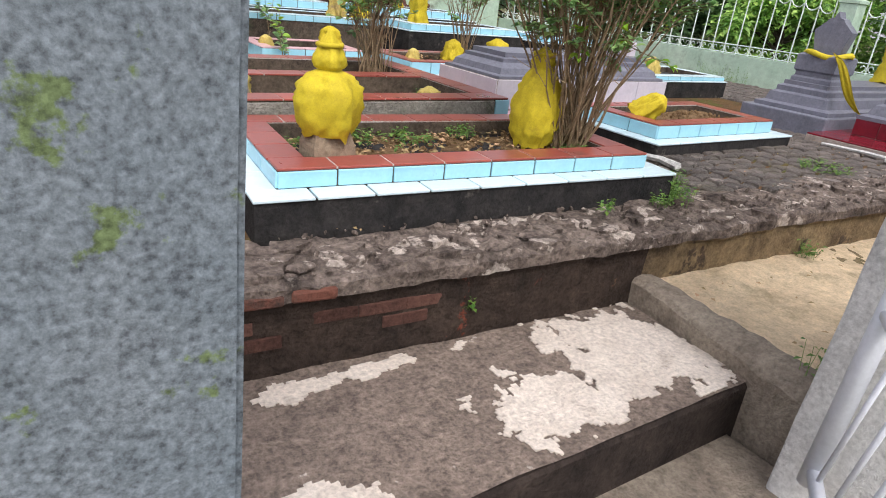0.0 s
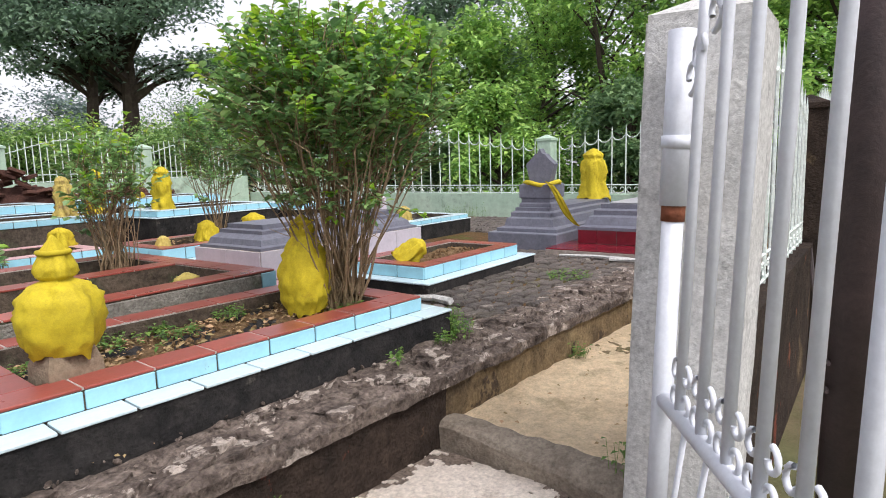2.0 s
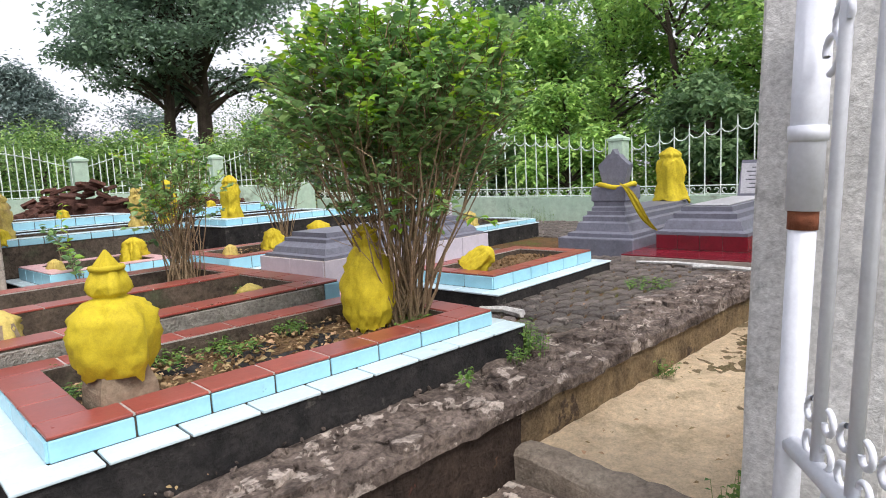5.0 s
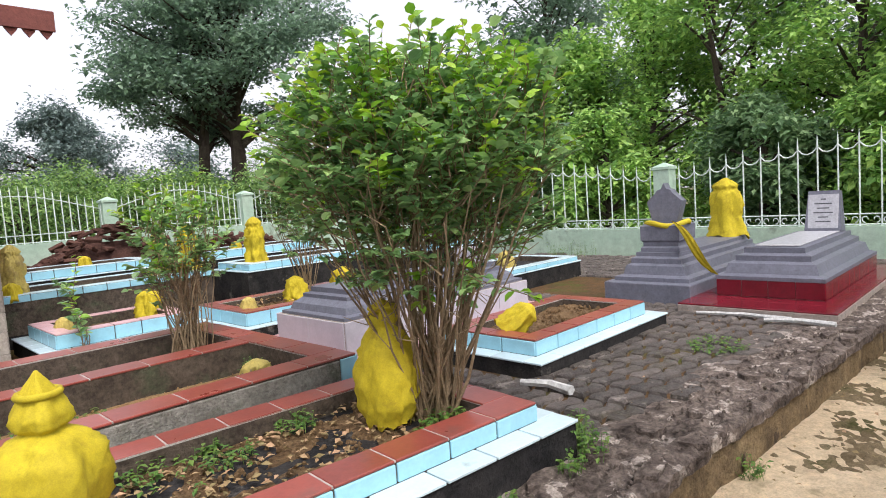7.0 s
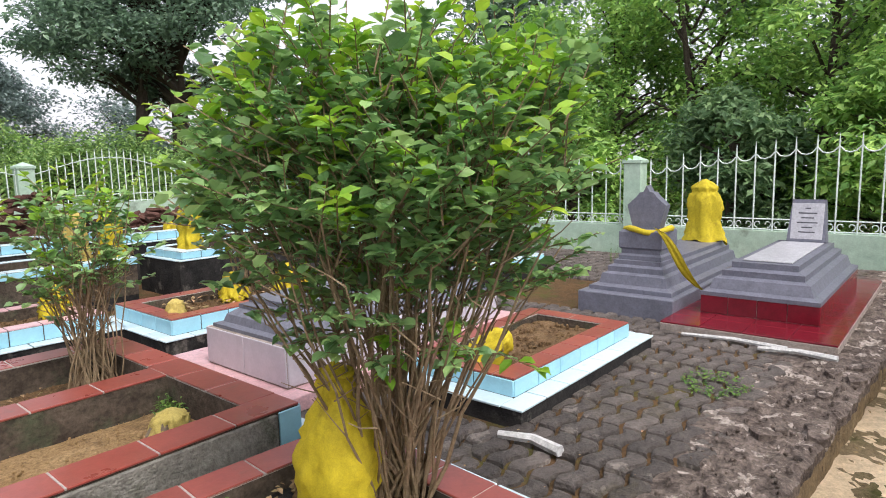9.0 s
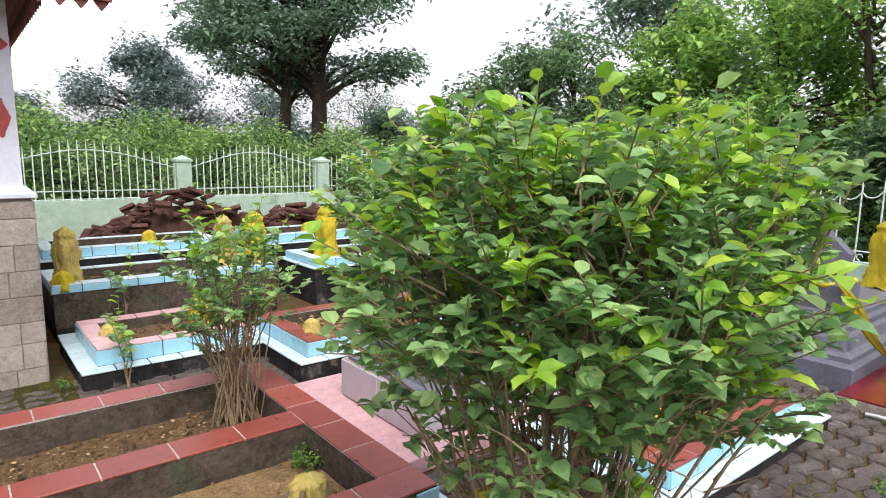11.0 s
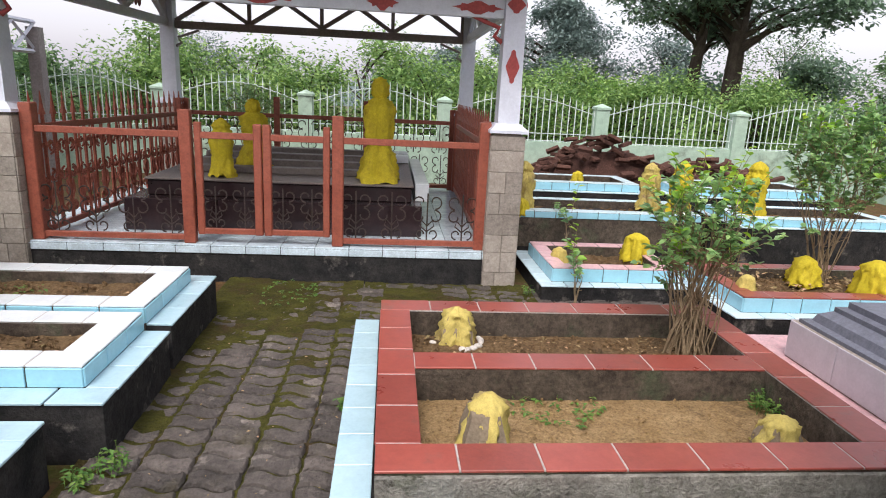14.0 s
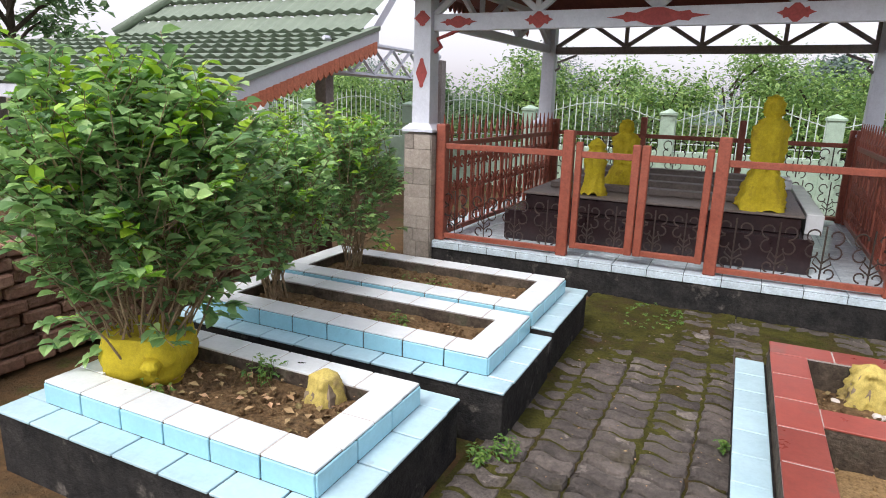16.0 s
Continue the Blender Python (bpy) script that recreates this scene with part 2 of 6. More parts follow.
M_TRUNK = mat("tree_bark", (0.051, 0.039, 0.030), (0.090, 0.072, 0.057), 5, 0.95, 0.7)
M_LEAF = mat("bush_leaf", (0.20, 0.36, 0.13), (0.31, 0.51, 0.19), 5, 0.33, 0.05, 0.9, island=True, trans=0.40, amp=0.1)
M_YOUNG = mat("young_leaf", (0.264, 0.484, 0.039), (0.374, 0.594, 0.061), 5, 0.42, 0.05, 0.5, island=True, trans=0.38, amp=0.1)
M_TREE1 = mat("dark_tree_leaf", (0.13, 0.235, 0.11), (0.22, 0.35, 0.16), 0.9, 0.6, 0.0, 0.8, island=True, trans=0.45)
# aerial haze is put into this leaf colour: paler and bluer
M_TREE4 = mat("haze_tinted_tall_leaf", (0.17, 0.27, 0.19), (0.26, 0.38, 0.255), 0.7, 0.6, 0.0, 0.7, island=True, trans=0.45)
M_TREE2 = mat("bright_tree_leaf", (0.24, 0.43, 0.105), (0.38, 0.60, 0.16), 0.6, 0.6, 0.0, 0.8, island=True, trans=0.38)
M_HEDGE = mat("hedge_leaf", (0.17, 0.30, 0.085), (0.30, 0.46, 0.15), 0.7, 0.6, 0.0, 0.8, island=True, trans=0.38)
# distance haze painted into the leaf colour, for far trees and hills
M_TREE3 = mat("haze_tinted_far_leaf", (0.17, 0.235, 0.22), (0.23, 0.30, 0.27), 0.7, 0.7, 0.0, 0.5, island=True, trans=0.3)
M_WEED = mat("weed_leaf", (0.10, 0.20, 0.035), (0.15, 0.27, 0.05), 9, 0.5, 0.0, 0.5, island=True, trans=0.25)
M_DRY = mat("dry_leaf", (0.30, 0.20, 0.10), (0.42, 0.31, 0.17), 9, 0.9, 0.0, 0.8, island=True)
M_POLE = mat("dark_rusty_pole", (0.028, 0.018, 0.018), (0.055, 0.035, 0.035), 5, 0.6, 0.2)
M_PEBBLE = mat("pale_pebble", (0.55, 0.50, 0.45), (0.68, 0.63, 0.58), 12, 0.7, 0.1, 0.4)
M_INK = mat("dark_lettering", (0.05, 0.05, 0.06), (0.08, 0.08, 0.09), 9, 0.6, 0)

# ---- mesh helpers ----
def link(name, bm, material, parent=None, label="", smooth=False):
    me = bpy.data.meshes.new(name)
    bm.normal_update()
    bm.to_mesh(me)
    bm.free()
    if smooth:
        me.polygons.foreach_set("use_smooth", [True] * len(me.polygons))
    me.materials.append(material)
    ob = new(name, me)
    if parent:
        ob.parent = parent
    if label:
        tagged(ob, label)
    return ob

def part(name, bm, material, parent, label="", smooth=False):
    return link(name, bm, material, parent, label, smooth)

def thing(name, label, category, group="", kind=""):
    return tagged(new(name), label, category, group, kind)

def box(bm, x0, x1, y0, y1, z0, z1, bevel=0.0):
    r = bmesh.ops.create_cube(bm, size=1.0, matrix=Matrix.Translation(((x0 + x1) / 2, (y0 + y1) / 2, (z0 + z1) / 2)) @ Matrix.Diagonal((x1 - x0, y1 - y0, z1 - z0, 1)))
    if bevel:
        es = {e for v in r["verts"] for e in v.link_edges}
        bmesh.ops.bevel(bm, geom=list(es), offset=bevel, segments=1, affect="EDGES")
    return bm

def boxm(x0, x1, y0, y1, z0, z1, bevel=0.004):
    return box(bmesh.new(), x0, x1, y0, y1, z0, z1, bevel)

def tube(bm, pts, r0, r1=None, sides=6, cap=True):
    """A round bar along a list of points, tapering from r0 to r1."""
    r1 = r0 if r1 is None else r1
    pts = [Vector(p) for p in pts]
    rings = []
    up = Vector((0.13, 0.31, 0.94))
    for i, p in enumerate(pts):
        d = (pts[min(i + 1, len(pts) - 1)] - pts[max(i - 1, 0)]).normalized()
        a = d.cross(up)
        if a.length < 0.05:
            a = d.cross(Vector((1, 0, 0)))
        a.normalize()
        b = d.cross(a)
        r = r0 + (r1 - r0) * i / max(len(pts) - 1, 1)
        rings.append([bm.verts.new(p + r * (math.cos(k * math.tau / sides) * a + math.sin(k * math.tau / sides) * b)) for k in range(sides)])
    for A, B in zip(rings, rings[1:]):
        for k in range(sides):
            bm.faces.new((A[k], A[(k + 1) % sides], B[(k + 1) % sides], B[k]))
    if cap:
        bm.faces.new(rings[0][::-1])
        bm.faces.new(rings[-1])
    return bm

def stepped(bm, x0, x1, y0, y1, profile):
    """A block whose section is a list of (inset, z) from the bottom up."""
    rings = [[bm.verts.new(c) for c in ((x0 + i, y0 + i, z), (x1 - i, y0 + i, z), (x1 - i, y1 - i, z), (x0 + i, y1 - i, z))] for i, z in profile]
    for A, B in zip(rings, rings[1:]):
        for k in range(4):
            bm.faces.new((A[k], A[(k + 1) % 4], B[(k + 1) % 4], B[k]))
    bm.faces.new(rings[0][::-1])
    bm.faces.new(rings[-1])
    return bm

def sheet(x0, x1, y0, y1, z, step, rough, scale=3.0, edge=None):
    """A ground sheet with real unevenness."""
    bm = bmesh.new()
    nx, ny = max(2, round((x1 - x0) / step)), max(2, round((y1 - y0) / step))
    grid = []
    for i in range(nx + 1):
        row = []
        for j in range(ny + 1):
            x, y = x0 + (x1 - x0) * i / nx, y0 + (y1 - y0) * j / ny
            h = rough * (noise.noise(Vector((x * scale, y * scale, 3.1))) + 0.5 * noise.noise(Vector((x * scale * 3, y * scale * 3, 7.7))))
            if edge:
                y = y + edge(x) * (1 - j / ny)
            row.append(bm.verts.new((x, y, z + h)))
        grid.append(row)
    for i in range(nx):
        for j in range(ny):
            bm.faces.new((grid[i][j], grid[i + 1][j], grid[i + 1][j + 1], grid[i][j + 1]))
    return bm

PIECES = {}
def piece(name, dims, material, at, parent, turn=0.0, tilt=0.0, roll=0.0, bevel=0.003):
    """One tile, brick or slat: a box of the given size centred at a place; alike pieces share a mesh."""
    key = (name, tuple(round(d, 3) for d in dims), material.name)
    if key not in PIECES:
        bm = bmesh.new()
        dx, dy, dz = [d / 2 for d in dims]
        box(bm, -dx, dx, -dy, dy, -dz, dz, bevel)
        me = bpy.data.meshes.new(name)
        bm.to_mesh(me)
        bm.free()
        me.materials.append(material)
        PIECES[key] = me
    ob = new(name, PIECES[key])
    ob.matrix_basis = pose(*at, tilt, roll, turn)
    ob.parent = parent
    return ob

def run(a, b, size):
    """Even pieces of about the given size between a and b: (centre, length)."""
    k = max(1, round((b - a) / size))
    return [(a + (b - a) * (i + 0.5) / k, (b - a) / k) for i in range(k)]

def leaf(bm, at, direction, length, width, up=Vector((0, 0, 1))):
    """One pointed, folded and drooping leaf."""
    d = direction.normalized()
    s = d.cross(up)
    if s.length < 0.05:
        s = Vector((1, 0, 0))
    s.normalize()
    n = s.cross(d)
    a = bm.verts.new(at)
    m1 = at + d * length * 0.5
    c = bm.verts.new(m1 - n * width * 0.12)
    l = bm.verts.new(m1 + s * width / 2 + n * width * 0.1)
    r = bm.verts.new(m1 - s * width / 2 + n * width * 0.1)
    t = bm.verts.new(at + d * length - n * length * 0.18)
    bm.faces.new((a, r, c))
    bm.faces.new((a, c, l))
    bm.faces.new((c, r, t))
    bm.faces.new((c, t, l))

def broad_leaf(bm, at, direction, length, width, up):
    """One ovate leaf with a midrib fold and a drooping tip."""
    d = direction.normalized()
    s = d.cross(up)
    if s.length < 0.05:
        s = Vector((1, 0, 0))
    s.normalize()
    n = s.cross(d)
    a = bm.verts.new(at)
    mids, left, right = [], [], []
    for u, w, dr in ((0.30, 0.44, 0.02), (0.65, 0.40, 0.07)):
        m = at + d * length * u - n * length * dr
        mids.append(bm.verts.new(m))
        left.append(bm.verts.new(m + s * width * w + n * width * 0.16))
        right.append(bm.verts.new(m - s * width * w + n * width * 0.16))
    t = bm.verts.new(at + d * length * 0.98 - n * length * 0.2)
    bm.faces.new((a, mids[0], left[0]))
    bm.faces.new((a, right[0], mids[0]))
    bm.faces.new((mids[0], mids[1], left[1], left[0]))
    bm.faces.new((mids[0], right[0], right[1], mids[1]))
    bm.faces.new((mids[1], t, left[1]))
    bm.faces.new((mids[1], right[1], t))

def rand_dir(rng, flat=0.6):
    a = rng.uniform(0, math.tau)
    return Vector((math.cos(a), math.sin(a), rng.uniform(-flat, flat * 0.9)))

# ---- ground and terraces ----
G = -0.2
def ledge_y(x):
    return 2.3 - 0.058 * (x - 1.0)

ground = tagged(link("ground", sheet(-150, 150, -120, 180, -0.93, 6, 0.03, 0.2), M_GROUND), "bare earth and grass ground reaching the horizon", "ground", kind="structure")
bm = bmesh.new()
box(bm, -9, 10.9, 3.1, 14.0, -0.92, G - 0.032)

terrace = tagged(link("terrace_bed", bm, M_JOINT), "dark mossy earth bed under the raised burial terrace", "terrace", kind="structure")
yard = tagged(link("sand_yard", sheet(2.98, 10.9, 1.0, 2.3, -0.475, 0.06, 0.02, 3.5), M_SAND, smooth=True), "pale dry sand strip with patches of moss", "sand", kind="structure")

bm = sheet(4.0, 10.8, 1.05, 2.2, -0.485, 0.03, 0.0)
for v in bm.verts:
    q = Vector((v.co.x * 3.2, v.co.y * 3.2, 1.7))
    v.co.z += 0.024 * noise.noise(q) + 0.02 * noise.noise(q * 4) + 0.022 * noise.noise(q * 11) + 0.006 * min(1, v.co.x - 4.6)
tagged(link("moss_patches", bm, M_EARTH, smooth=True), "brown earth and moss patches on the sand", "moss", kind="stuff")

# ledge: coping and its stained wall, one strip each along the terrace edge
def strip(x0, x1, step, rows):
    """A band along the ledge; rows are functions of x giving (y, z)."""
    bm = bmesh.new()
    cols = []
    n = round((x1 - x0) / step)
    for i in range(n + 1):
        x = x0 + (x1 - x0) * i / n
        cols.append([bm.verts.new((x, *f(x))) for f in rows])
    for A, B in zip(cols, cols[1:]):
        for k in range(len(rows) - 1):
            bm.faces.new((A[k], B[k], B[k + 1], A[k + 1]))
    return bm

def jag(x, s, k):
    return s * (noise.noise(Vector((x * 5.0, k, 0.5))) + 0.6 * noise.noise(Vector((x * 17.0, k, 2.5))))

ledge = thing("terrace_ledge", "weathered brick and mortar ledge at the terrace edge", "ledge", kind="structure")
top_rows = [lambda x, k=k: (ledge_y(x) + 0.025 * k + (jag(x, 0.022, 1.0) if k == 0 else 0), G + (0.0 if k else -0.015) + 0.022 * (noise.noise(Vector((x * 6, k * 0.35, 4))) + 0.9 * noise.noise(Vector((x * 19, k * 0.9, 9))))) for k in range(16)]
part("coping", strip(-1.5, 10.9, 0.025, [lambda x: (ledge_y(x) + jag(x, 0.022, 1.0), G - 0.07)] + top_rows + [lambda x: (2.66, G - 0.012)]), M_LEDGE, ledge, "crumbling dark grey mortar coping")
wall_rows = [lambda x, k=k: (ledge_y(x) + 0.03 + jag(x, 0.014, 3.0 + k * 0.4), G - 0.05 - 0.1 * k) for k in range(8)]
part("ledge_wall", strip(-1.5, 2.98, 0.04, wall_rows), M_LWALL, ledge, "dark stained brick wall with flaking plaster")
part("ledge_wall", strip(2.98, 10.9, 0.04, wall_rows), M_LTAN, ledge, "tan plastered wall with dark stains above the sand")
bm = bmesh.new()
box(bm, -1.5, 10.9, 2.5, 3.2, -0.92, G - 0.034)
part("fill", bm, M_JOINT, ledge)
rng = random.Random(5)
for c in range(3):
    for x, w in run(0.75, 1.75, 0.22):
        if rng.random() < 0.7:
            piece("brick", (0.20, 0.06, 0.052), M_DBRICK, (x + 0.1 * (c % 2), ledge_y(x) + 0.05 + rng.uniform(-0.006, 0.008), G - 0.1 - 0.066 * c), ledge, -3.3)
bm = bmesh.new()
for k in range(420):
    x = rng.uniform(0.6, 6.5)
    r = rng.uniform(0.004, 0.014)
    bmesh.ops.create_icosphere(bm, subdivisions=1, radius=r, matrix=Matrix.Translation((x, ledge_y(x) + rng.uniform(0.02, 0.42), G + 0.01)) @ Euler((rng.random() * 3, rng.random() * 3, 0)).to_matrix().to_4x4() @ Matrix.Diagonal((1.5, 1, 0.6, 1)))
tagged(part("rubble", bm, M_LEDGE, ledge), kind="stuff")
for x, y, w in ((1.62, 2.33, 0.13), (2.35, 2.36, 0.16), (2.75, 2.30, 0.12), (3.6, 2.30, 0.10), (1.25, 2.4, 0.1)):
    bm = bmesh.new()
    bmesh.ops.create_icosphere(bm, subdivisions=2, radius=1.0)
    for v in bm.verts:
        v.co = Vector((x, y, G + 0.012)) + Vector((v.co.x * w * 0.6, v.co.y * w * 0.35, v.co.z * 0.018)) * (1 + 0.3 * noise.noise(v.co * 2 + Vector((x, y, 0))))
    tagged(link("mortar_flake", bm, M_LEDGE), "loose flake of mortar lying on the ledge", "rubble", "mortar flakes")

rng = random.Random(51)
for k in range(46):
    x = 0.75 + 6.0 * rng.random() ** 1.3
    w, d = rng.uniform(0.05, 0.15), rng.uniform(0.04, 0.09)
    a0 = rng.uniform(0, math.tau)
    y = ledge_y(x) + rng.uniform(0.03, 0.36)
    bm = bmesh.new()
    n = 9
    lo, hi = [], []
    for j in range(n):
        a = a0 + j * math.tau / n
        r = rng.uniform(0.6, 1.05)
        lo.append(bm.verts.new((x + w * r * math.cos(a), y + d * r * math.sin(a), G - 0.02)))
        hi.append(bm.verts.new((x + w * r * 0.94 * math.cos(a), y + d * r * 0.94 * math.sin(a), G + 0.016 + rng.uniform(0, 0.014))))
    c = bm.verts.new((x, y, G + 0.03))
    for j in range(n):
        bm.faces.new((lo[j], lo[(j + 1) % n], hi[(j + 1) % n], hi[j]))
        bm.faces.new((hi[j], hi[(j + 1) % n], c))
    part("mortar_slab", bm, M_LEDGE, ledge, "broken slab of mortar")
for x, w in run(0.78, 1.75, 0.2):
    if rng.random() < 0.4:
        continue
    piece("brick", (0.17, 0.07, 0.05), M_RBRICK, (x, ledge_y(x) + 0.03 + rng.uniform(-0.008, 0.008), G - 0.055 + rng.uniform(-0.006, 0.006)), ledge, -3.3 + rng.uniform(-4, 4), 0, 0, 0.01)

# steps at the gate
steps = thing("entrance_steps", "worn concrete entrance steps with peeling pale paint", "steps", kind="structure")
TR = -0.575
part("upper_tread", sheet(-0.6, 2.90, 1.50, 2.36, TR, 0.04, 0.008, 4), M_BLOCK, steps, "dark concrete tread with pale peeling patches")
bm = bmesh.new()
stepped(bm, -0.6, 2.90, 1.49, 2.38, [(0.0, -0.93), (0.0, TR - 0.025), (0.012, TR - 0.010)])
part("upper_riser", bm, M_BLOCKF, steps, "riser darker than the tread")
part("lower_tread", boxm(0.5, 2.82, 0.75, 1.51, -0.95, -0.83, 0.012), M_CURB, steps, "worn grey lower tread")

def plaster_left(x0, x1, y0, y1, z, blobs, step=0.012):
    """What is left of a thin pale coat: a ragged layer a few millimetres proud."""
    bm = bmesh.new()
    nx, ny = round((x1 - x0) / step), round((y1 - y0) / step)
    grid = {}
    def corner(i, j):
        if (i, j) not in grid:
            x, y = x0 + i * step, y0 + j * step
            h = 0.008 * (noise.noise(Vector((x * 4, y * 4, 3.1))) + 0.5 * noise.noise(Vector((x * 12, y * 12, 7.7))))
            grid[i, j] = bm.verts.new((x + 0.004 * noise.noise(Vector((x * 60, y * 60, 1))), y + 0.004 * noise.noise(Vector((x * 60, y * 60, 8))), z + h))
        return grid[i, j]
    for i in range(nx):
        for j in range(ny):
            x, y = x0 + i * step, y0 + j * step
            d = max(1 - math.hypot((x - bx) / rx, (y - by) / ry) for bx, by, rx, ry in blobs)
            n = noise.noise(Vector((x * 5, y * 5, 2.2))) + 0.6 * noise.noise(Vector((x * 13, y * 13, 5.2))) + 0.35 * noise.noise(Vector((x * 34, y * 34, 9.2)))
            if d + 0.75 * n > 0.22:
                bm.faces.new((corner(i, j), corner(i + 1, j), corner(i + 1, j + 1), corner(i, j + 1)))
    r = bmesh.ops.extrude_face_region(bm, geom=bm.faces[:])
    for v in r["geom"]:
        if isinstance(v, bmesh.types.BMVert):
            v.co.z += 0.005
    return bm
tagged(part("plaster_remnant", plaster_left(0.7, 2.87, 1.51, 2.27, TR + 0.002, ((2.55, 1.95, 0.48, 0.40), (2.05, 1.70, 0.40, 0.22), (1.0, 1.56, 0.35, 0.15), (1.35, 2.2, 0.5, 0.06))), M_PLASTER, steps, "ragged remnant of pale plaster"), kind="stuff")

curb = thing("sand_curb", "low rough concrete curb holding the sand", "curb", kind="structure")
def curb_mesh():
    """A rough bar sinking a little towards the gate pillar."""
    bm = bmesh.new()
    rings = []
    n = 30
    for k in range(n + 1):
        u = k / n
        y = 2.27 - 1.1 * u
        xl, xr, zt, zr = 2.92 - 0.10 * u, 3.07 - 0.06 * u, -0.435 - 0.085 * u, -0.44 - 0.02 * u
        ring = []
        for x, z in ((xl, -0.93), (xl, zt - 0.02), (xl + 0.02, zt), ((xl + xr) / 2, (zt + zr) / 2 + 0.006), (xr - 0.015, zr), (xr, zr - 0.02), (xr, -0.93)):
            q = Vector((x * 12, y * 12, z * 12))
            ring.append(bm.verts.new((x + 0.012 * noise.noise(q), y, z + 0.014 * noise.noise(q + Vector((5, 5, 5))))))
        rings.append(ring)
    for A, B in zip(rings, rings[1:]):
        for j in range(6):
            bm.faces.new((A[j], A[j + 1], B[j + 1], B[j]))
    bm.faces.new(rings[0])
    bm.faces.new(rings[-1][::-1])
    return bm
part("curb_body", curb_mesh(), M_CURB, curb)

# ---- graves edged with tiles ----
def bed(name, x0, x1, y0, y1, z, material, parent, rough=0.022):
    rough = 0.009 if material is M_SOIL2 else rough
    ob = part(name, sheet(x0, x1, y0, y1, z, 0.04, rough, 5), material, parent, smooth=True)
    rg = random.Random(int(x0 * 100 + y0 * 10))
    bm = bmesh.new()
    for k in range(int((420 if material is M_SOIL2 else 240) * (x1 - x0) * (y1 - y0))):
        r = rg.uniform(0.005, 0.02) * (0.5 if material is M_SOIL2 else 1.0)
        c = Vector((rg.uniform(x0 + 0.05, x1 - 0.05), rg.uniform(y0 + 0.05, y1 - 0.05), z + rg.uniform(-0.004, 0.012)))
        bmesh.ops.create_icosphere(bm, subdivisions=1, radius=r, matrix=Matrix.Translation(c) @ Euler((rg.random() * 3, rg.random() * 3, 0)).to_matrix().to_4x4() @ Matrix.Diagonal((1.3, 1, 0.7, 1)))
    tagged(part("clod", bm, material, parent), kind="stuff")
    return ob

def tile_ring(parent, x0, x1, y0, y1, z, w, h, top, side, size, sides="nesw", bars=(), th=0.012):
    """A kerb round a rectangle: grout core, top tiles, and facing tiles on the outer sides named."""
    i = 0.006
    gm = M_PALEG if top in (M_RED, M_WHITE) else M_DARKG
    for r in ((x0 + i, x1 - i, y0 + i, y0 + w), (x0 + i, x1 - i, y1 - w, y1 - i), (x0 + i, x0 + w, y0 + w, y1 - w), (x1 - w, x1 - i, y0 + w, y1 - w)):
        part("kerb_wall", box(bmesh.new(), *r, z - h - 0.34, z - th), M_INNER, parent, "bare stained concrete kerb")
        part("grout_bed", box(bmesh.new(), *r, z - th, z - 0.003), gm, parent)
    for b in bars:
        part("kerb_wall", box(bmesh.new(), x0 + w, x1 - w, b - w / 2 + 0.004, b + w / 2 - 0.004, z - h - 0.3, z - th), M_INNER, parent, "bare stained concrete kerb")
        part("grout_bed", box(bmesh.new(), x0 + w, x1 - w, b - w / 2 + 0.004, b + w / 2 - 0.004, z - th, z - 0.003), gm, parent)
    g = 0.008
    for yy, keep in ((y0 + w / 2, 1), (y1 - w / 2, 1)):
        for c, l in run(x0, x1, size):
            piece("tile", (l - g, w, th), top, (c, yy, z - th / 2), parent)
    for b in bars:
        for c, l in run(x0 + w, x1 - w, size):
            piece("tile", (l - g, w, th), top, (c, b, z - th / 2), parent)
    for xx in (x0 + w / 2, x1 - w / 2):
        for c, l in run(y0 + w, y1 - w, size):
            piece("tile", (w, l - g, th), top, (xx, c, z - th / 2), parent)
    zz, hh = z - th - h / 2, h - 0.004
    for s in sides:
        if s in "sn":
            yy = y0 + 0.001 if s == "s" else y1 - 0.001
            for c, l in run(x0, x1, size):
                piece("tile", (l - g, th, hh), side, (c, yy, zz), parent)
        else:
            xx = x0 + 0.001 if s == "w" else x1 - 0.001
            for c, l in run(y0, y1, size):
                piece("tile", (th, l - g, hh), side, (xx, c, zz), parent)

def lip_ring(parent, x0, x1, y0, y1, z, d, mat_, size, sides="nesw", th=0.014):
    """A row of flat tiles round the foot of a kerb."""
    g = 0.010
    for s in sides:
        if s in "sn":
            yy = y0 - d / 2 if s == "s" else y1 + d / 2
            for c, l in run(x0 - (d if "w" in sides else 0), x1 + (d if "e" in sides else 0), size):
                piece("tile", (l - g, d, th), mat_, (c, yy, z - th / 2), parent)
        else:
            xx = x0 - d / 2 if s == "w" else x1 + d / 2
            for c, l in run(y0, y1, size):
                piece("tile", (d, l - g, th), mat_, (xx, c, z - th / 2), parent)

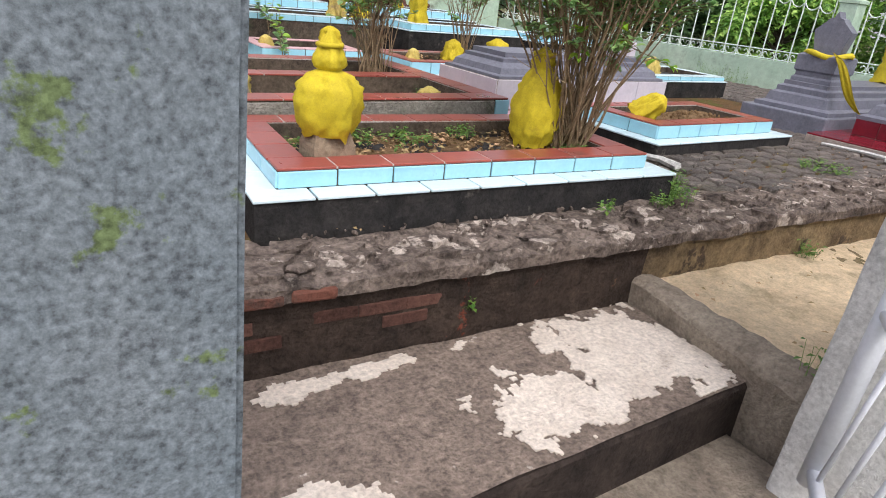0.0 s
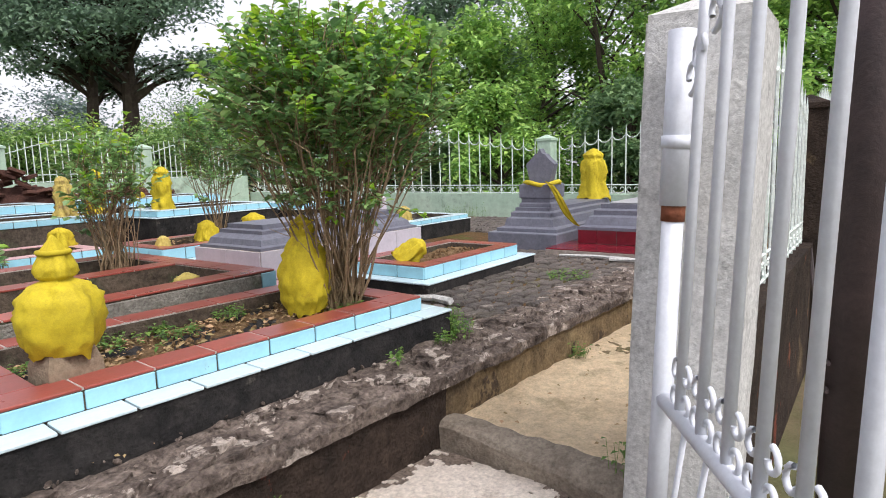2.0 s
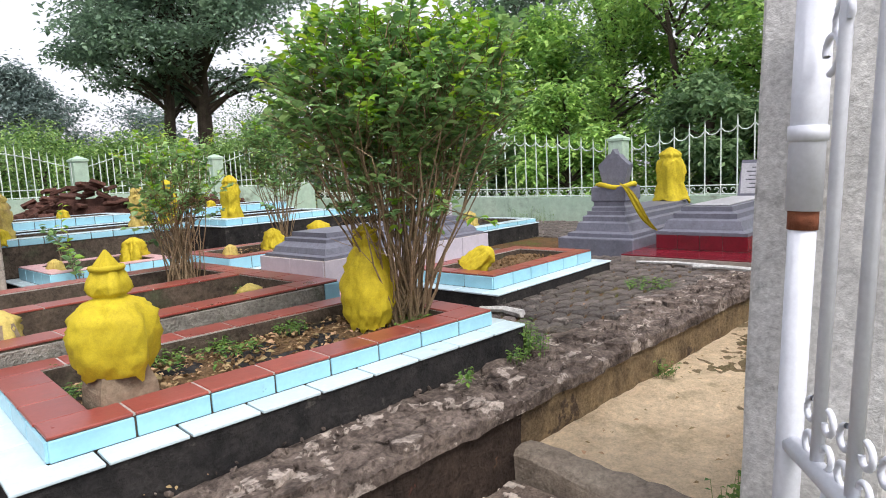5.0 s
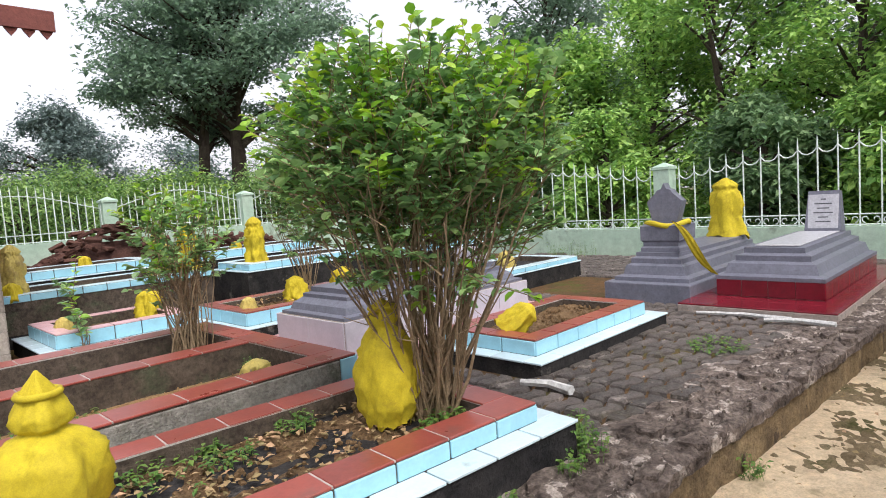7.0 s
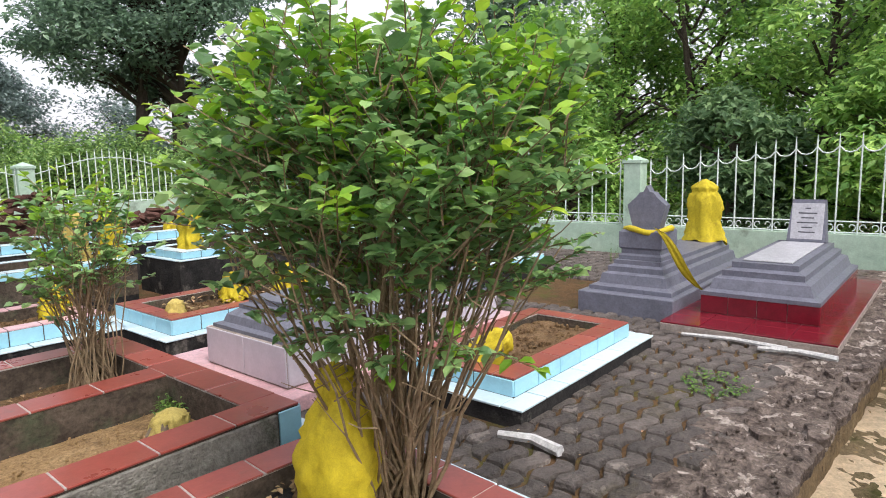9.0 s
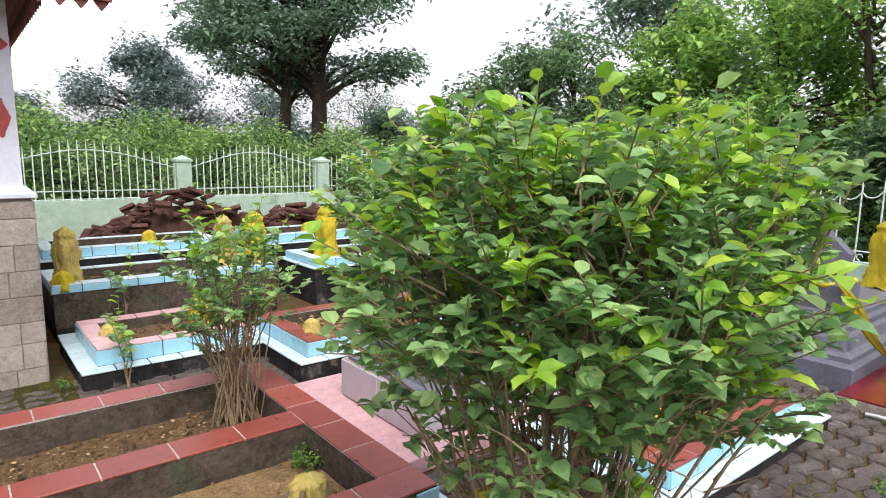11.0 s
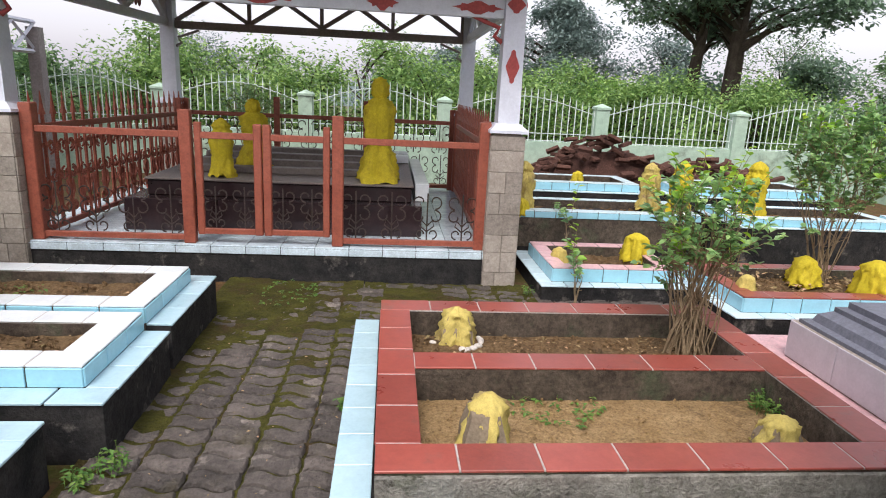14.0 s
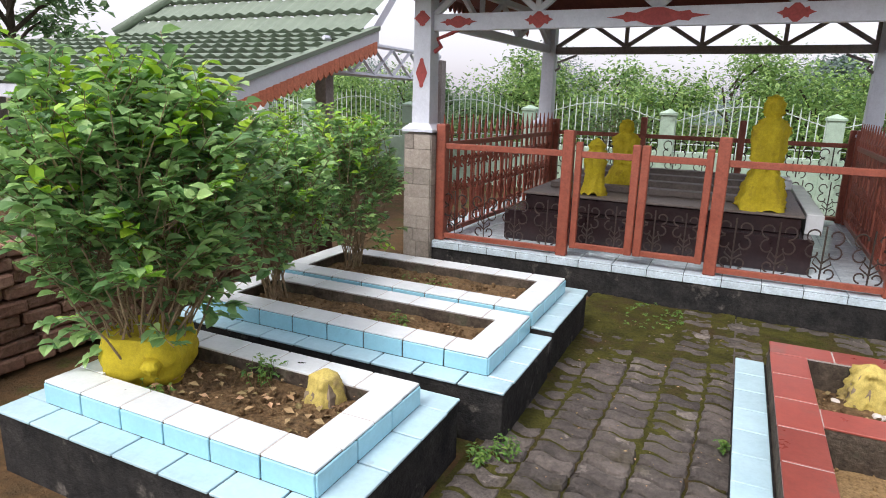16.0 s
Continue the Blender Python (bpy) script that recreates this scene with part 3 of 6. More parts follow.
def grave(label, x0, x1, y0, y1, z, top, side, lip, w=0.17, h=0.11, d=0.13, sides="nesw", lips="nesw", bars=(), soil=None, drop=0.1, size=0.25, foot=G - 0.05, group="tiled graves"):
    g = thing("grave", label, "grave", group)
    tile_ring(g, x0, x1, y0, y1, z, w, h, top, side, size, sides, bars)
    zl = z - h - 0.012
    if lip:
        lip_ring(g, x0, x1, y0, y1, zl, d, lip, size, lips)
    e = d - 0.012 if lip else -0.01
    if lip or sides:
      part("base", box(bmesh.new(), x0 - (e if "w" in lips else -0.01), x1 + (e if "e" in lips else -0.01), y0 - (e if "s" in lips else -0.01), y1 + (e if "n" in lips else -0.01), foot, zl - 0.013), M_BLACK, g, "black mould-stained concrete base")
    bed("soil", x0 + w - 0.02, x1 - w + 0.02, y0 + w - 0.02, y1 - w + 0.02, z - drop, soil or M_SOIL, g)
    return g

front = grave("grave edged with red top tiles and pale blue side tiles", -2.10, 0.0, 0.0, 1.04, 0.053, M_RED, M_BLUE, M_LIP, 0.165, 0.075, 0.13, sides="sew", lips="sew")
front.matrix_basis = pose(3.40, 2.68, 0, 0, 0, -4.2)
r2 = grave("double grave edged with red tiles and bare concrete front", 1.055, 3.36, 3.93, 5.89, 0.125, M_RED, M_RED, None, 0.19, 0.0, 0.0, sides="", lips="", bars=(4.93,), soil=M_SOIL2, drop=0.19, size=0.31)
bed("rear_soil", 1.23, 3.19, 5.01, 5.72, -0.052, M_SOIL, r2, 0.012)
for c, l in run(3.95, 5.9, 0.25):
    piece("tile", (0.16, l - 0.006, 0.014), M_PALE, (0.968, c, -0.03), r2)
part("front_face", boxm(1.06, 3.23, 3.915, 3.935, G - 0.04, 0.105, 0.003), M_FRONT, r2, "bare grey concrete front with moss")
part("lip_base", boxm(0.895, 1.06, 3.93, 5.9, G - 0.05, -0.039, 0.002), M_BLACK, r2)
piece("tile", (0.012, 0.24, 0.16), M_BLUE, (3.366, 4.06, 0.03), r2)
piece("tile", (0.12, 0.012, 0.16), M_BLUE, (3.30, 3.925, 0.03), r2)
piece("tile", (0.14, 0.3, 0.014), M_LIP, (3.44, 4.06, -0.06), r2)
grave("small grave with red top and pale blue side tiles", 4.50, 6.06, 3.49, 4.35, 0.0, M_RED, M_BLUE, M_LIP, 0.15, 0.10, 0.14, drop=0.06)
grave("low grave with salmon top and pale blue side tiles", 2.56, 3.72, 7.05, 8.02, 0.055, M_PINK, M_BLUE, M_LIP, 0.14, 0.12, 0.13)
grave("grave with red top and pale blue sides, full of dry leaves", 3.92, 5.9, 6.32, 7.35, 0.055, M_RED, M_BLUE, M_LIP, 0.15, 0.12, 0.12, soil=M_SOIL)
grave("raised grave with pale blue tiled kerb and black base", 2.45, 4.6, 8.42, 9.35, 0.31, M_LIP, M_BLUE, None, 0.14, 0.07, 0.0)
grave("raised grave with pale blue tiled kerb and black base", 2.55, 4.5, 10.0, 10.9, 0.42, M_LIP, M_BLUE, M_LIP, 0.14, 0.10, 0.1)
grave("raised grave with pale blue tiles and red rim", 5.1, 7.0, 8.42, 9.3, 0.30, M_LIP, M_BLUE, M_LIP, 0.14, 0.08, 0.08)
grave("raised grave with pale blue tiled kerb and black base", 5.0, 7.1, 9.9, 10.8, 0.42, M_LIP, M_BLUE, M_LIP, 0.14, 0.10, 0.1)
grave("raised grave with pale blue top tiles and black base", 6.9, 8.57, 5.72, 6.75, 0.05, M_LIP, M_BLUE, M_LIP, 0.14, 0.05, 0.04)
grave("raised grave with pale blue tiled kerb and black base", 7.4, 9.4, 8.2, 9.2, 0.25, M_LIP, M_BLUE, M_LIP, 0.14, 0.08, 0.08)
W = dict(w=0.17, h=0.10, d=0.15, group="white tiled graves", drop=0.08)
grave("grave with white top tiles and pale blue side tiles", -2.02, -0.48, 3.40, 4.21, 0.20, M_WHITE, M_BLUE, M_PALE, **W)
grave("long grave with white top and pale blue side tiles", -2.38, -0.31, 4.66, 5.38, 0.20, M_WHITE, M_BLUE, M_PALE, lips="sew", **W)
grave("long grave with white top tiles beside the pavilion", -2.38, -0.32, 5.44, 6.28, 0.215, M_WHITE, M_BLUE, M_PALE, lips="new", sides="nesw", **W)

# ---- tombs of stepped masonry ----
tomb = thing("stepped_tomb", "lilac tiled tomb with grey stepped top", "tomb", "stepped tombs")
part("plinth", boxm(3.84, 6.04, 4.70, 5.62, G - 0.03, 0.125), M_GROUT, tomb, "mortar core under the tiles")
for y0, y1 in ((4.70, 5.16), (5.16, 5.62)):
    piece("tile", (0.012, y1 - y0 - 0.005, 0.25), M_LILAC, (3.836, (y0 + y1) / 2, 0.002), tomb)
for c, l in run(3.84, 6.04, 0.44):
    piece("tile", (l - 0.005, 0.012, 0.25), M_LILAC, (c, 4.696, 0.002), tomb)
    piece("tile", (l - 0.005, 0.012, 0.25), M_LILAC, (c, 5.624, 0.002), tomb)
part("stepped_top", stepped(bmesh.new(), 3.87, 6.01, 4.73, 5.59, [(0, 0.126), (0, 0.15), (0.05, 0.16), (0.07, 0.21), (0.13, 0.25), (0.13, 0.28), (0.18, 0.29), (0.18, 0.33)]), M_GREY, tomb)
part("skirt", boxm(3.42, 6.3, 4.55, 6.0, G - 0.03, -0.135), M_PINK, tomb, "pink tiled skirt")
part("end_stone", boxm(5.70, 5.82, 4.98, 5.34, 0.32, 0.48, 0.02), M_LILAC, tomb)

mon = thing("stepped_tomb", "slate grey stepped tomb with carved headstone", "tomb", "stepped tombs")
part("plinth", boxm(7.02, 9.6, 3.5, 4.42, G - 0.03, -0.02, 0.008), M_GREY, mon)
part("stepped_top", stepped(bmesh.new(), 7.14, 9.5, 3.56, 4.36, [(0, -0.02), (0.0, 0.02), (0.07, 0.04), (0.09, 0.13), (0.13, 0.15), (0.13, 0.20), (0.17, 0.22), (0.17, 0.26)]), M_GREY, mon)
part("pedestal", stepped(bmesh.new(), 7.36, 7.76, 3.74, 4.16, [(0, 0.0), (0, 0.30), (0.02, 0.32), (0.02, 0.36), (0.0, 0.38), (0.0, 0.53), (0.03, 0.55)]), M_GREY, mon)
bm = bmesh.new()
outline = [(-0.13, 0.55), (0.13, 0.55), (0.19, 0.78), (0.10, 0.86), (0.07, 0.90), (0.03, 0.91), (0, 0.97), (-0.03, 0.91), (-0.07, 0.90), (-0.10, 0.86), (-0.19, 0.78)]
A = [bm.verts.new((7.50, 3.95 + a, b)) for a, b in outline]
B = [bm.verts.new((7.62, 3.95 + a, b)) for a, b in outline]
bm.faces.new(A[::-1])
bm.faces.new(B)
for k in range(len(A)):
    bm.faces.new((A[k], A[(k + 1) % len(A)], B[(k + 1) % len(A)], B[k]))
part("headstone", bm, M_GREY, mon, "pointed slate grey headstone")

tomb = thing("stepped_tomb", "grey stepped tomb on a maroon tiled plinth", "tomb", "stepped tombs")
for (a, la) in run(6.72, 9.7, 0.3):
    for (b, lb) in run(2.22, 3.5, 0.3):
        piece("tile", (la - 0.006, lb - 0.006, 0.015), M_MAROON, (a, b, -0.137), tomb)
part("skirt", boxm(6.72, 9.7, 2.22, 3.5, G - 0.03, -0.146), M_GROUT, tomb)
part("plinth_core", boxm(7.225, 9.395, 2.425, 3.325, -0.146, 0.025), M_GROUT, tomb)
for c, l in run(2.42, 3.33, 0.22):
    piece("tile", (0.012, l - 0.005, 0.15), M_MAROON, (7.222, c, -0.05), tomb)
for c, l in run(7.22, 9.4, 0.22):
    piece("tile", (l - 0.005, 0.012, 0.15), M_MAROON, (c, 2.422, -0.05), tomb)
part("stepped_top", stepped(bmesh.new(), 7.215, 9.405, 2.415, 3.335, [(0, 0.026), (0, 0.06), (0.06, 0.08), (0.09, 0.17), (0.14, 0.19), (0.14, 0.24), (0.20, 0.26), (0.20, 0.31)]), M_GREY, tomb)
part("top_slab", boxm(7.5, 9.0, 2.68, 3.07, 0.313, 0.325), M_LGREY, tomb, "pale marble slab")
hs = part("headstone", stepped(bmesh.new(), -0.09, 0.09, -0.18, 0.18, [(0, 0), (0.0, 0.02), (0.03, 0.45)]), M_GREY, tomb)
hs.matrix_basis = pose(9.12, 2.85, 0.31, 0, 6, 0)
pl = part("plaque", boxm(-0.006, 0.006, -0.15, 0.15, 0.03, 0.41), M_LGREY, hs, "white marble plaque")
pl.matrix_basis = pose(-0.086, 0, 0.0, 0, 3.6, 0)
bm = bmesh.new()
for k, wd in enumerate((0.05, 0.17, 0.12, 0.19, 0.10, 0.15)):
    box(bm, -0.0075, -0.0065, -wd / 2, wd / 2, 0.35 - 0.05 * k, 0.362 - 0.05 * k)
ins = part("inscription", bm, M_INK, hs, "unreadable dark inscription lines")
ins.matrix_basis = pl.matrix_basis

# ---- fences ----
def post(parent, x, y, z0, z1, w=0.3, mat_=None):
    bm = bmesh.new()
    stepped(bm, x - w / 2, x + w / 2, y - w / 2, y + w / 2, [(0, z0), (0, z1 - 0.12), (-0.02, z1 - 0.11), (-0.02, z1 - 0.07), (0.0, z1 - 0.06), (w / 2 - 0.01, z1)])
    return part("post", bm, mat_ or M_GWALL, parent, "pale green post with pointed cap")

def c_scroll(bm, c, r, u, v, a0, a1, rad, sides=4):
    n = 10
    tube(bm, [Vector(c) + (r * (1 - 0.55 * k / n)) * (math.cos(a0 + (a1 - a0) * k / n) * u + math.sin(a0 + (a1 - a0) * k / n) * v) for k in range(n + 1)], rad, rad, sides, False)

def iron_fence(label, p0, p1, posts, z0, zw, ends, arch, spacing, band=True, wave=False, wm=None):
    """A low wall with posts and iron bars between two points, bars rising towards the middle of each bay."""
    f = thing("iron_fence", label, "fence", kind="structure")
    p0, p1 = Vector((*p0, 0)), Vector((*p1, 0))
    d = (p1 - p0).normalized()
    nrm = Vector((-d.y, d.x, 0))
    L = (p1 - p0).length
    bm = bmesh.new()
    q = bmesh.ops.create_cube(bm, size=1.0, matrix=Matrix.Translation((p0 + p1) / 2 + Vector((0, 0, (z0 + zw) / 2))) @ Matrix.Rotation(math.atan2(d.y, d.x), 4, "Z") @ Matrix.Diagonal((L, 0.16, zw - z0, 1)))
    part("low_wall", bm, wm or M_GWALL, f, "stained rendered wall")
    stops = sorted([0.0, *posts, L])
    for s in posts:
        pp = p0 + d * s
        post(f, pp.x, pp.y, z0, ends + 0.02, 0.26, wm)
    for a, b in zip(stops, stops[1:]):
        if b - a < 0.4:
            continue
        n = max(2, round((b - a) / spacing))
        tops = bmesh.new()
        lowr = bmesh.new()
        line = []
        for k in range(1, n):
            s = a + (b - a) * k / n
            u = k / n
            hz = ends + arch * (math.sin(math.pi * u) ** 1.3) - 0.18
            pp = p0 + d * s
            bar = bmesh.new()
            tube(bar, [pp + Vector((0, 0, zw)), pp + Vector((0, 0, hz)), pp + Vector((0, 0, hz + 0.03)), pp + Vector((0, 0, hz + 0.14))], 0.011, 0.011, 5)
            for v in bar.verts:
                if v.co.z > hz + 0.1:
                    v.co = pp + (v.co - pp) * 0.1 + Vector((0, 0, v.co.z * 0.9))
            part("bar", bar, M_FENCE, f)
            line.append(pp + Vector((0, 0, hz - 0.03)))
        if len(line) > 1:
            for A, B in zip(line, line[1:]):
                m = (A + B) / 2
                dip = 0.35 * spacing if wave else 0.12 * spacing
                tube(tops, [A, A * 0.75 + B * 0.25 - Vector((0, 0, dip * 0.8)), m - Vector((0, 0, dip)), A * 0.25 + B * 0.75 - Vector((0, 0, dip * 0.8)), B], 0.009, 0.009, 4)
            part("top_rail", tops, M_FENCE, f, "scalloped iron top rail")
        A, B = p0 + d * (a + 0.12), p0 + d * (b - 0.12)
        for zz in (zw + 0.02, zw + 0.16):
            tube(lowr, [A + Vector((0, 0, zz)), B + Vector((0, 0, zz))], 0.009, 0.009, 4)
        if band:
            for k in range(n):
                c = p0 + d * (a + (b - a) * (k + 0.5) / n) + Vector((0, 0, zw + 0.09))
                for sg in (-1, 1):
                    c_scroll(lowr, c + d * (sg * spacing * 0.24), spacing * 0.21, d * sg, Vector((0, 0, 1)), -1.5, 3.4, 0.007)
        part("bottom_rail", lowr, M_FENCE, f, "scrolled iron bottom band")
    return f

iron_fence("pale green wall with white iron bars and scrolls", (10.95, -0.3), (10.95, 14.0), (5.82, 11.6), -0.25, 0.22, 1.27, 0.28, 0.24, True, True)
iron_fence("pale green wall with arched white iron fence", (-12.0, 14.05), (10.8, 14.05), (0.6, 3.4, 6.1, 8.85, 11.5, 14.13, 17.24, 20.1), -0.25, 0.66, 1.42, 0.32, 0.13, False)
iron_fence("dark stained front wall with white iron bars", (3.05, 1.0), (10.8, 1.0), (3.2, 6.4), -0.9, 0.13, 1.25, 0.25, 0.2, True, False, M_LWALL)

# ---- gate ----
def pillar(label, x0, x1, y0, y1, z0, z1, m):
    bm = bmesh.new()
    box(bm, x0, x1, y0, y1, z0, z1)
    bmesh.ops.subdivide_edges(bm, edges=bm.edges[:], cuts=14, use_grid_fill=True)
    for v in bm.verts:
        v.co += 0.006 * Vector((noise.noise(v.co * 6), noise.noise(v.co * 6 + Vector((9, 0, 0))), 0))
    bmesh.ops.bevel(bm, geom=[e for e in bm.edges if len(e.link_faces) == 2 and e.calc_face_angle() > 1.0], offset=0.008, segments=2, affect="EDGES")
    return tagged(link("gate_pillar", bm, m), label, "pillar", "gate pillars", "structure")

LEAN = Matrix.Translation((2.72, 1.0, 0.9)) @ Matrix.Rotation(radians(2.0), 4, Vector((0.8, 0.6, 0))) @ Matrix.Translation((-2.72, -1.0, -0.9))
gp = pillar("grey concrete gate pillar with stains and a low pointed cap", 2.70, 3.05, 0.83, 1.18, -0.95, 1.26, M_CONC)
gp.matrix_basis = LEAN
part("cap", stepped(bmesh.new(), 2.70, 3.05, 0.83, 1.18, [(0.006, 1.25), (0.004, 1.275), (0.17, 1.36)]), M_CONC, gp)
ap = pillar("grey concrete gate pillar with green algae", 0.14, 0.645, 0.87, 1.22, -0.95, 1.7, M_MOSSC)
ap.matrix_basis = Matrix.Translation((0.4, 1.05, 0.9)) @ Matrix.Rotation(radians(2.2), 4, "Y") @ Matrix.Translation((-0.4, -1.05, -0.9))

gate = thing("iron_gate", "white painted iron gate leaf standing open", "gate")
gate.matrix_basis = LEAN @ pose(2.63, 1.04, 0.0, 0, 0, 213.2)
part("hinge_pipe", tube(bmesh.new(), [(0, 0, -0.66), (0, 0, 0.62)], 0.034, 0.034, 12), M_WPAINT, gate, "white pipe hinge post", True)
part("hinge_sleeve", tube(bmesh.new(), [(0, 0, 0.66), (0, 0, 1.2)], 0.044, 0.044, 14), M_WPAINT, gate, "white upper pipe sleeve", True)
part("hinge_collar", tube(bmesh.new(), [(0, 0, 0.84), (0, 0, 0.88)], 0.049, 0.049, 14), M_WPAINT, gate, "", True)
part("rust_gap", tube(bmesh.new(), [(0, 0, 0.61), (0, 0, 0.67)], 0.037, 0.037, 12), M_RUST, gate, "rusty gap in the hinge", True)
for zz, r in ((0.02, 0.028), (-0.6, 0.024), (1.36, 0.02)):
    part("rail", tube(bmesh.new(), [(0.02, 0, zz), (1.03, 0, zz)], r, r, 8), M_WPAINT, gate, "", True)
for k in range(5):
    s = 0.165 + 0.172 * k
    part("bar", tube(bmesh.new(), [(s, 0, 0.02), (s, 0, 1.18 + 0.05 * k), (s, 0, 1.34 + 0.05 * k)], 0.016, 0.014, 8), M_WPAINT, gate, "", True)
    part("lower_bar", tube(bmesh.new(), [(s - 0.08, 0, -0.6), (s + 0.06, 0, 0.02)], 0.009, 0.009, 6), M_WPAINT, gate, "", True)
    for zz, a0 in ((0.075, -1.6), (0.155, 1.6)):
        for sg in (-1, 1):
            bm = bmesh.new()
            c_scroll(bm, (s + sg * 0.042, 0, zz), 0.036, Vector((sg, 0, 0)), Vector((0, 0, 1)), a0, a0 + 4.6 * (1 if a0 < 0 else -1), 0.008, 6)
            part("scroll", bm, M_WPAINT, gate, "", True)
for s, zz, sg in ((0.10, 1.05, 1), (0.16, 1.12, -1), (0.25, 1.2, 1), (0.31, 1.25, -1)):
    bm = bmesh.new()
    c_scroll(bm, (s, 0, zz), 0.055, Vector((sg, 0, 0)), Vector((0, 0, 1)), -1.6, 3.6, 0.009, 6)
    part("scroll", bm, M_WPAINT, gate, "", True)
part("end_post", tube(bmesh.new(), [(1.03, 0, -0.64), (1.03, 0, 1.5)], 0.02, 0.02, 8), M_WPAINT, gate, "", True)

tagged(link("utility_pole", tube(bmesh.new(), [(3.1, 0.56, -0.92), (3.1, 0.55, 1.2), (3.1, 0.54, 4.2)], 0.085, 0.078, 16), M_POLE, smooth=True), "dark rusty steel pole beside the wall", "pole")
bm = bmesh.new()
for k in range(2):
    tube(bm, [(3.0 + 0.5 * i, 0.62 + 0.05 * i, 0.10 - 0.1 * k - 0.05 * math.sin(math.pi * i / 6)) for i in range(7)], 0.007, 0.007, 5)
tagged(link("cable", bm, M_POLE), "two sagging black cables along the wall", "cable")

# ---- pavilion over the fenced tomb ----
F = 0.11
pav = thing("pavilion", "open pavilion with white posts and red carved ornaments", "pavilion")
base = part("plinth", boxm(-2.3, 2.28, 7.33, 11.2, G - 0.04, F - 0.015, 0.006), M_BLACK, pav, "black stained plinth")
for (a, la) in run(-2.28, 2.26, 0.3):
    for (b, lb) in run(7.32, 11.18, 0.3):
        piece("tile", (la - 0.005, lb - 0.005, 0.014), M_FLOORT, (a, b, F - 0.007), base)
for c, l in run(-2.28, 2.26, 0.3):
    piece("tile", (l - 0.005, 0.012, 0.06), M_FLOORT, (c, 7.324, F - 0.046), base)
CORNERS = ((-2.13, 7.42), (2.12, 7.42), (-1.93, 11.0), (2.17, 11.0))
for n, (x, y) in enumerate(CORNERS):
    col = part("column_base", stepped(bmesh.new(), x - 0.14, x + 0.14, y - 0.14, y + 0.14, [(0, G - 0.04), (0, 1.16), (0.03, 1.19)]), M_GROUT, pav, "column clad in tan stone tiles")
    z = G - 0.03
    rg = random.Random(n + 40)
    while z < 1.12:
        h = min(rg.choice((0.13, 0.16, 0.19)), 1.165 - z)
        for (dx, dy, w, t) in ((0, -0.146, 0.29, 0), (0, 0.146, 0.29, 0), (-0.146, 0, 0.29, 90), (0.146, 0, 0.29, 90)):
            k = rg.choice((0.0, 0.35, 0.5))
            cuts = ((-w / 2, w / 2),) if k == 0 else ((-w / 2, -w / 2 + w * k), (-w / 2 + w * k, w / 2))
            for a, b in cuts:
                m = (a + b) / 2
                piece("stone_tile", (b - a - 0.004, 0.014, h - 0.004), M_PSTONE, (x + dx + (m if t == 0 else 0), y + dy + (m if t else 0), z + h / 2), col, t)
        z += h
    part("column_cap", stepped(bmesh.new(), x - 0.17, x + 0.17, y - 0.17, y + 0.17, [(0, 1.19), (0, 1.215), (0.05, 1.26), (0.055, 1.27)]), M_WOODW, pav)
    pw = 0.095
    pst = part("wooden_post", stepped(bmesh.new(), x - pw, x + pw, y - pw, y + pw, [(0, 1.25), (0.0, 1.3), (0.012, 2.86)]), M_WOODW, pav, "white painted wooden post")
    if n < 2:
        for zc, hh, ww in ((1.75, 0.14, 0.045), (2.25, 0.07, 0.06)):
            for ax in (0, 1):
                bm = bmesh.new()
                pts = [(math.sin(k * math.tau / 16) * ww * (1 + 0.35 * math.cos(4 * k * math.tau / 16)), math.cos(k * math.tau / 16) * hh) for k in range(16)]
                A = [bm.verts.new((u, -0.006, v)) for u, v in pts]
                B = [bm.verts.new((u, 0.006, v)) for u, v in pts]
                bm.faces.new(A)
                bm.faces.new(B[::-1])
                for k in range(16):
                    bm.faces.new((A[k], B[k], B[(k + 1) % 16], A[(k + 1) % 16]))
                o = part("ornament", bm, M_ORN, pst, "red carved ornament")
                o.matrix_basis = pose(x, y - pw + 0.004, zc) if ax == 0 else pose(x + (pw - 0.004) * (1 if n else -1), y, zc, 0, 0, 90)
    for sg in (1, -1):
        bm = bmesh.new()
        dx = sg if x < 0 else -sg
        if dx * x < 0:
            tube(bm, [(x + dx * 0.09, y, 1.95), (x + dx * 0.16, y, 2.0), (x + dx * 0.12, y, 2.07), (x + dx * 0.24, y, 2.11), (x + dx * 0.4, y, 2.17)], 0.022, 0.016, 6)
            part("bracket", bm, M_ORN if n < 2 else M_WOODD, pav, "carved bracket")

def lozenge(w, h, parent, m):
    bm = bmesh.new()
    n = 22
    pts = [(math.cos(k * math.tau / n) * w * (1 + 0.12 * math.cos(6 * k * math.tau / n)), math.sin(k * math.tau / n) * h * (1 + 0.35 * math.cos(8 * k * math.tau / n)) * (1 - 0.55 * abs(math.cos(k * math.tau / n)))) for k in range(n)]
    A = [bm.verts.new((u, -0.006, v)) for u, v in pts]
    B = [bm.verts.new((u, 0.006, v)) for u, v in pts]
    bm.faces.new(A)
    bm.faces.new(B[::-1])
    for k in range(n):
        bm.faces.new((A[k], B[k], B[(k + 1) % n], A[(k + 1) % n]))
    o = part("ornament", bm, M_ORN, parent, "red carved ornament")
    o.matrix_basis = m
    return o

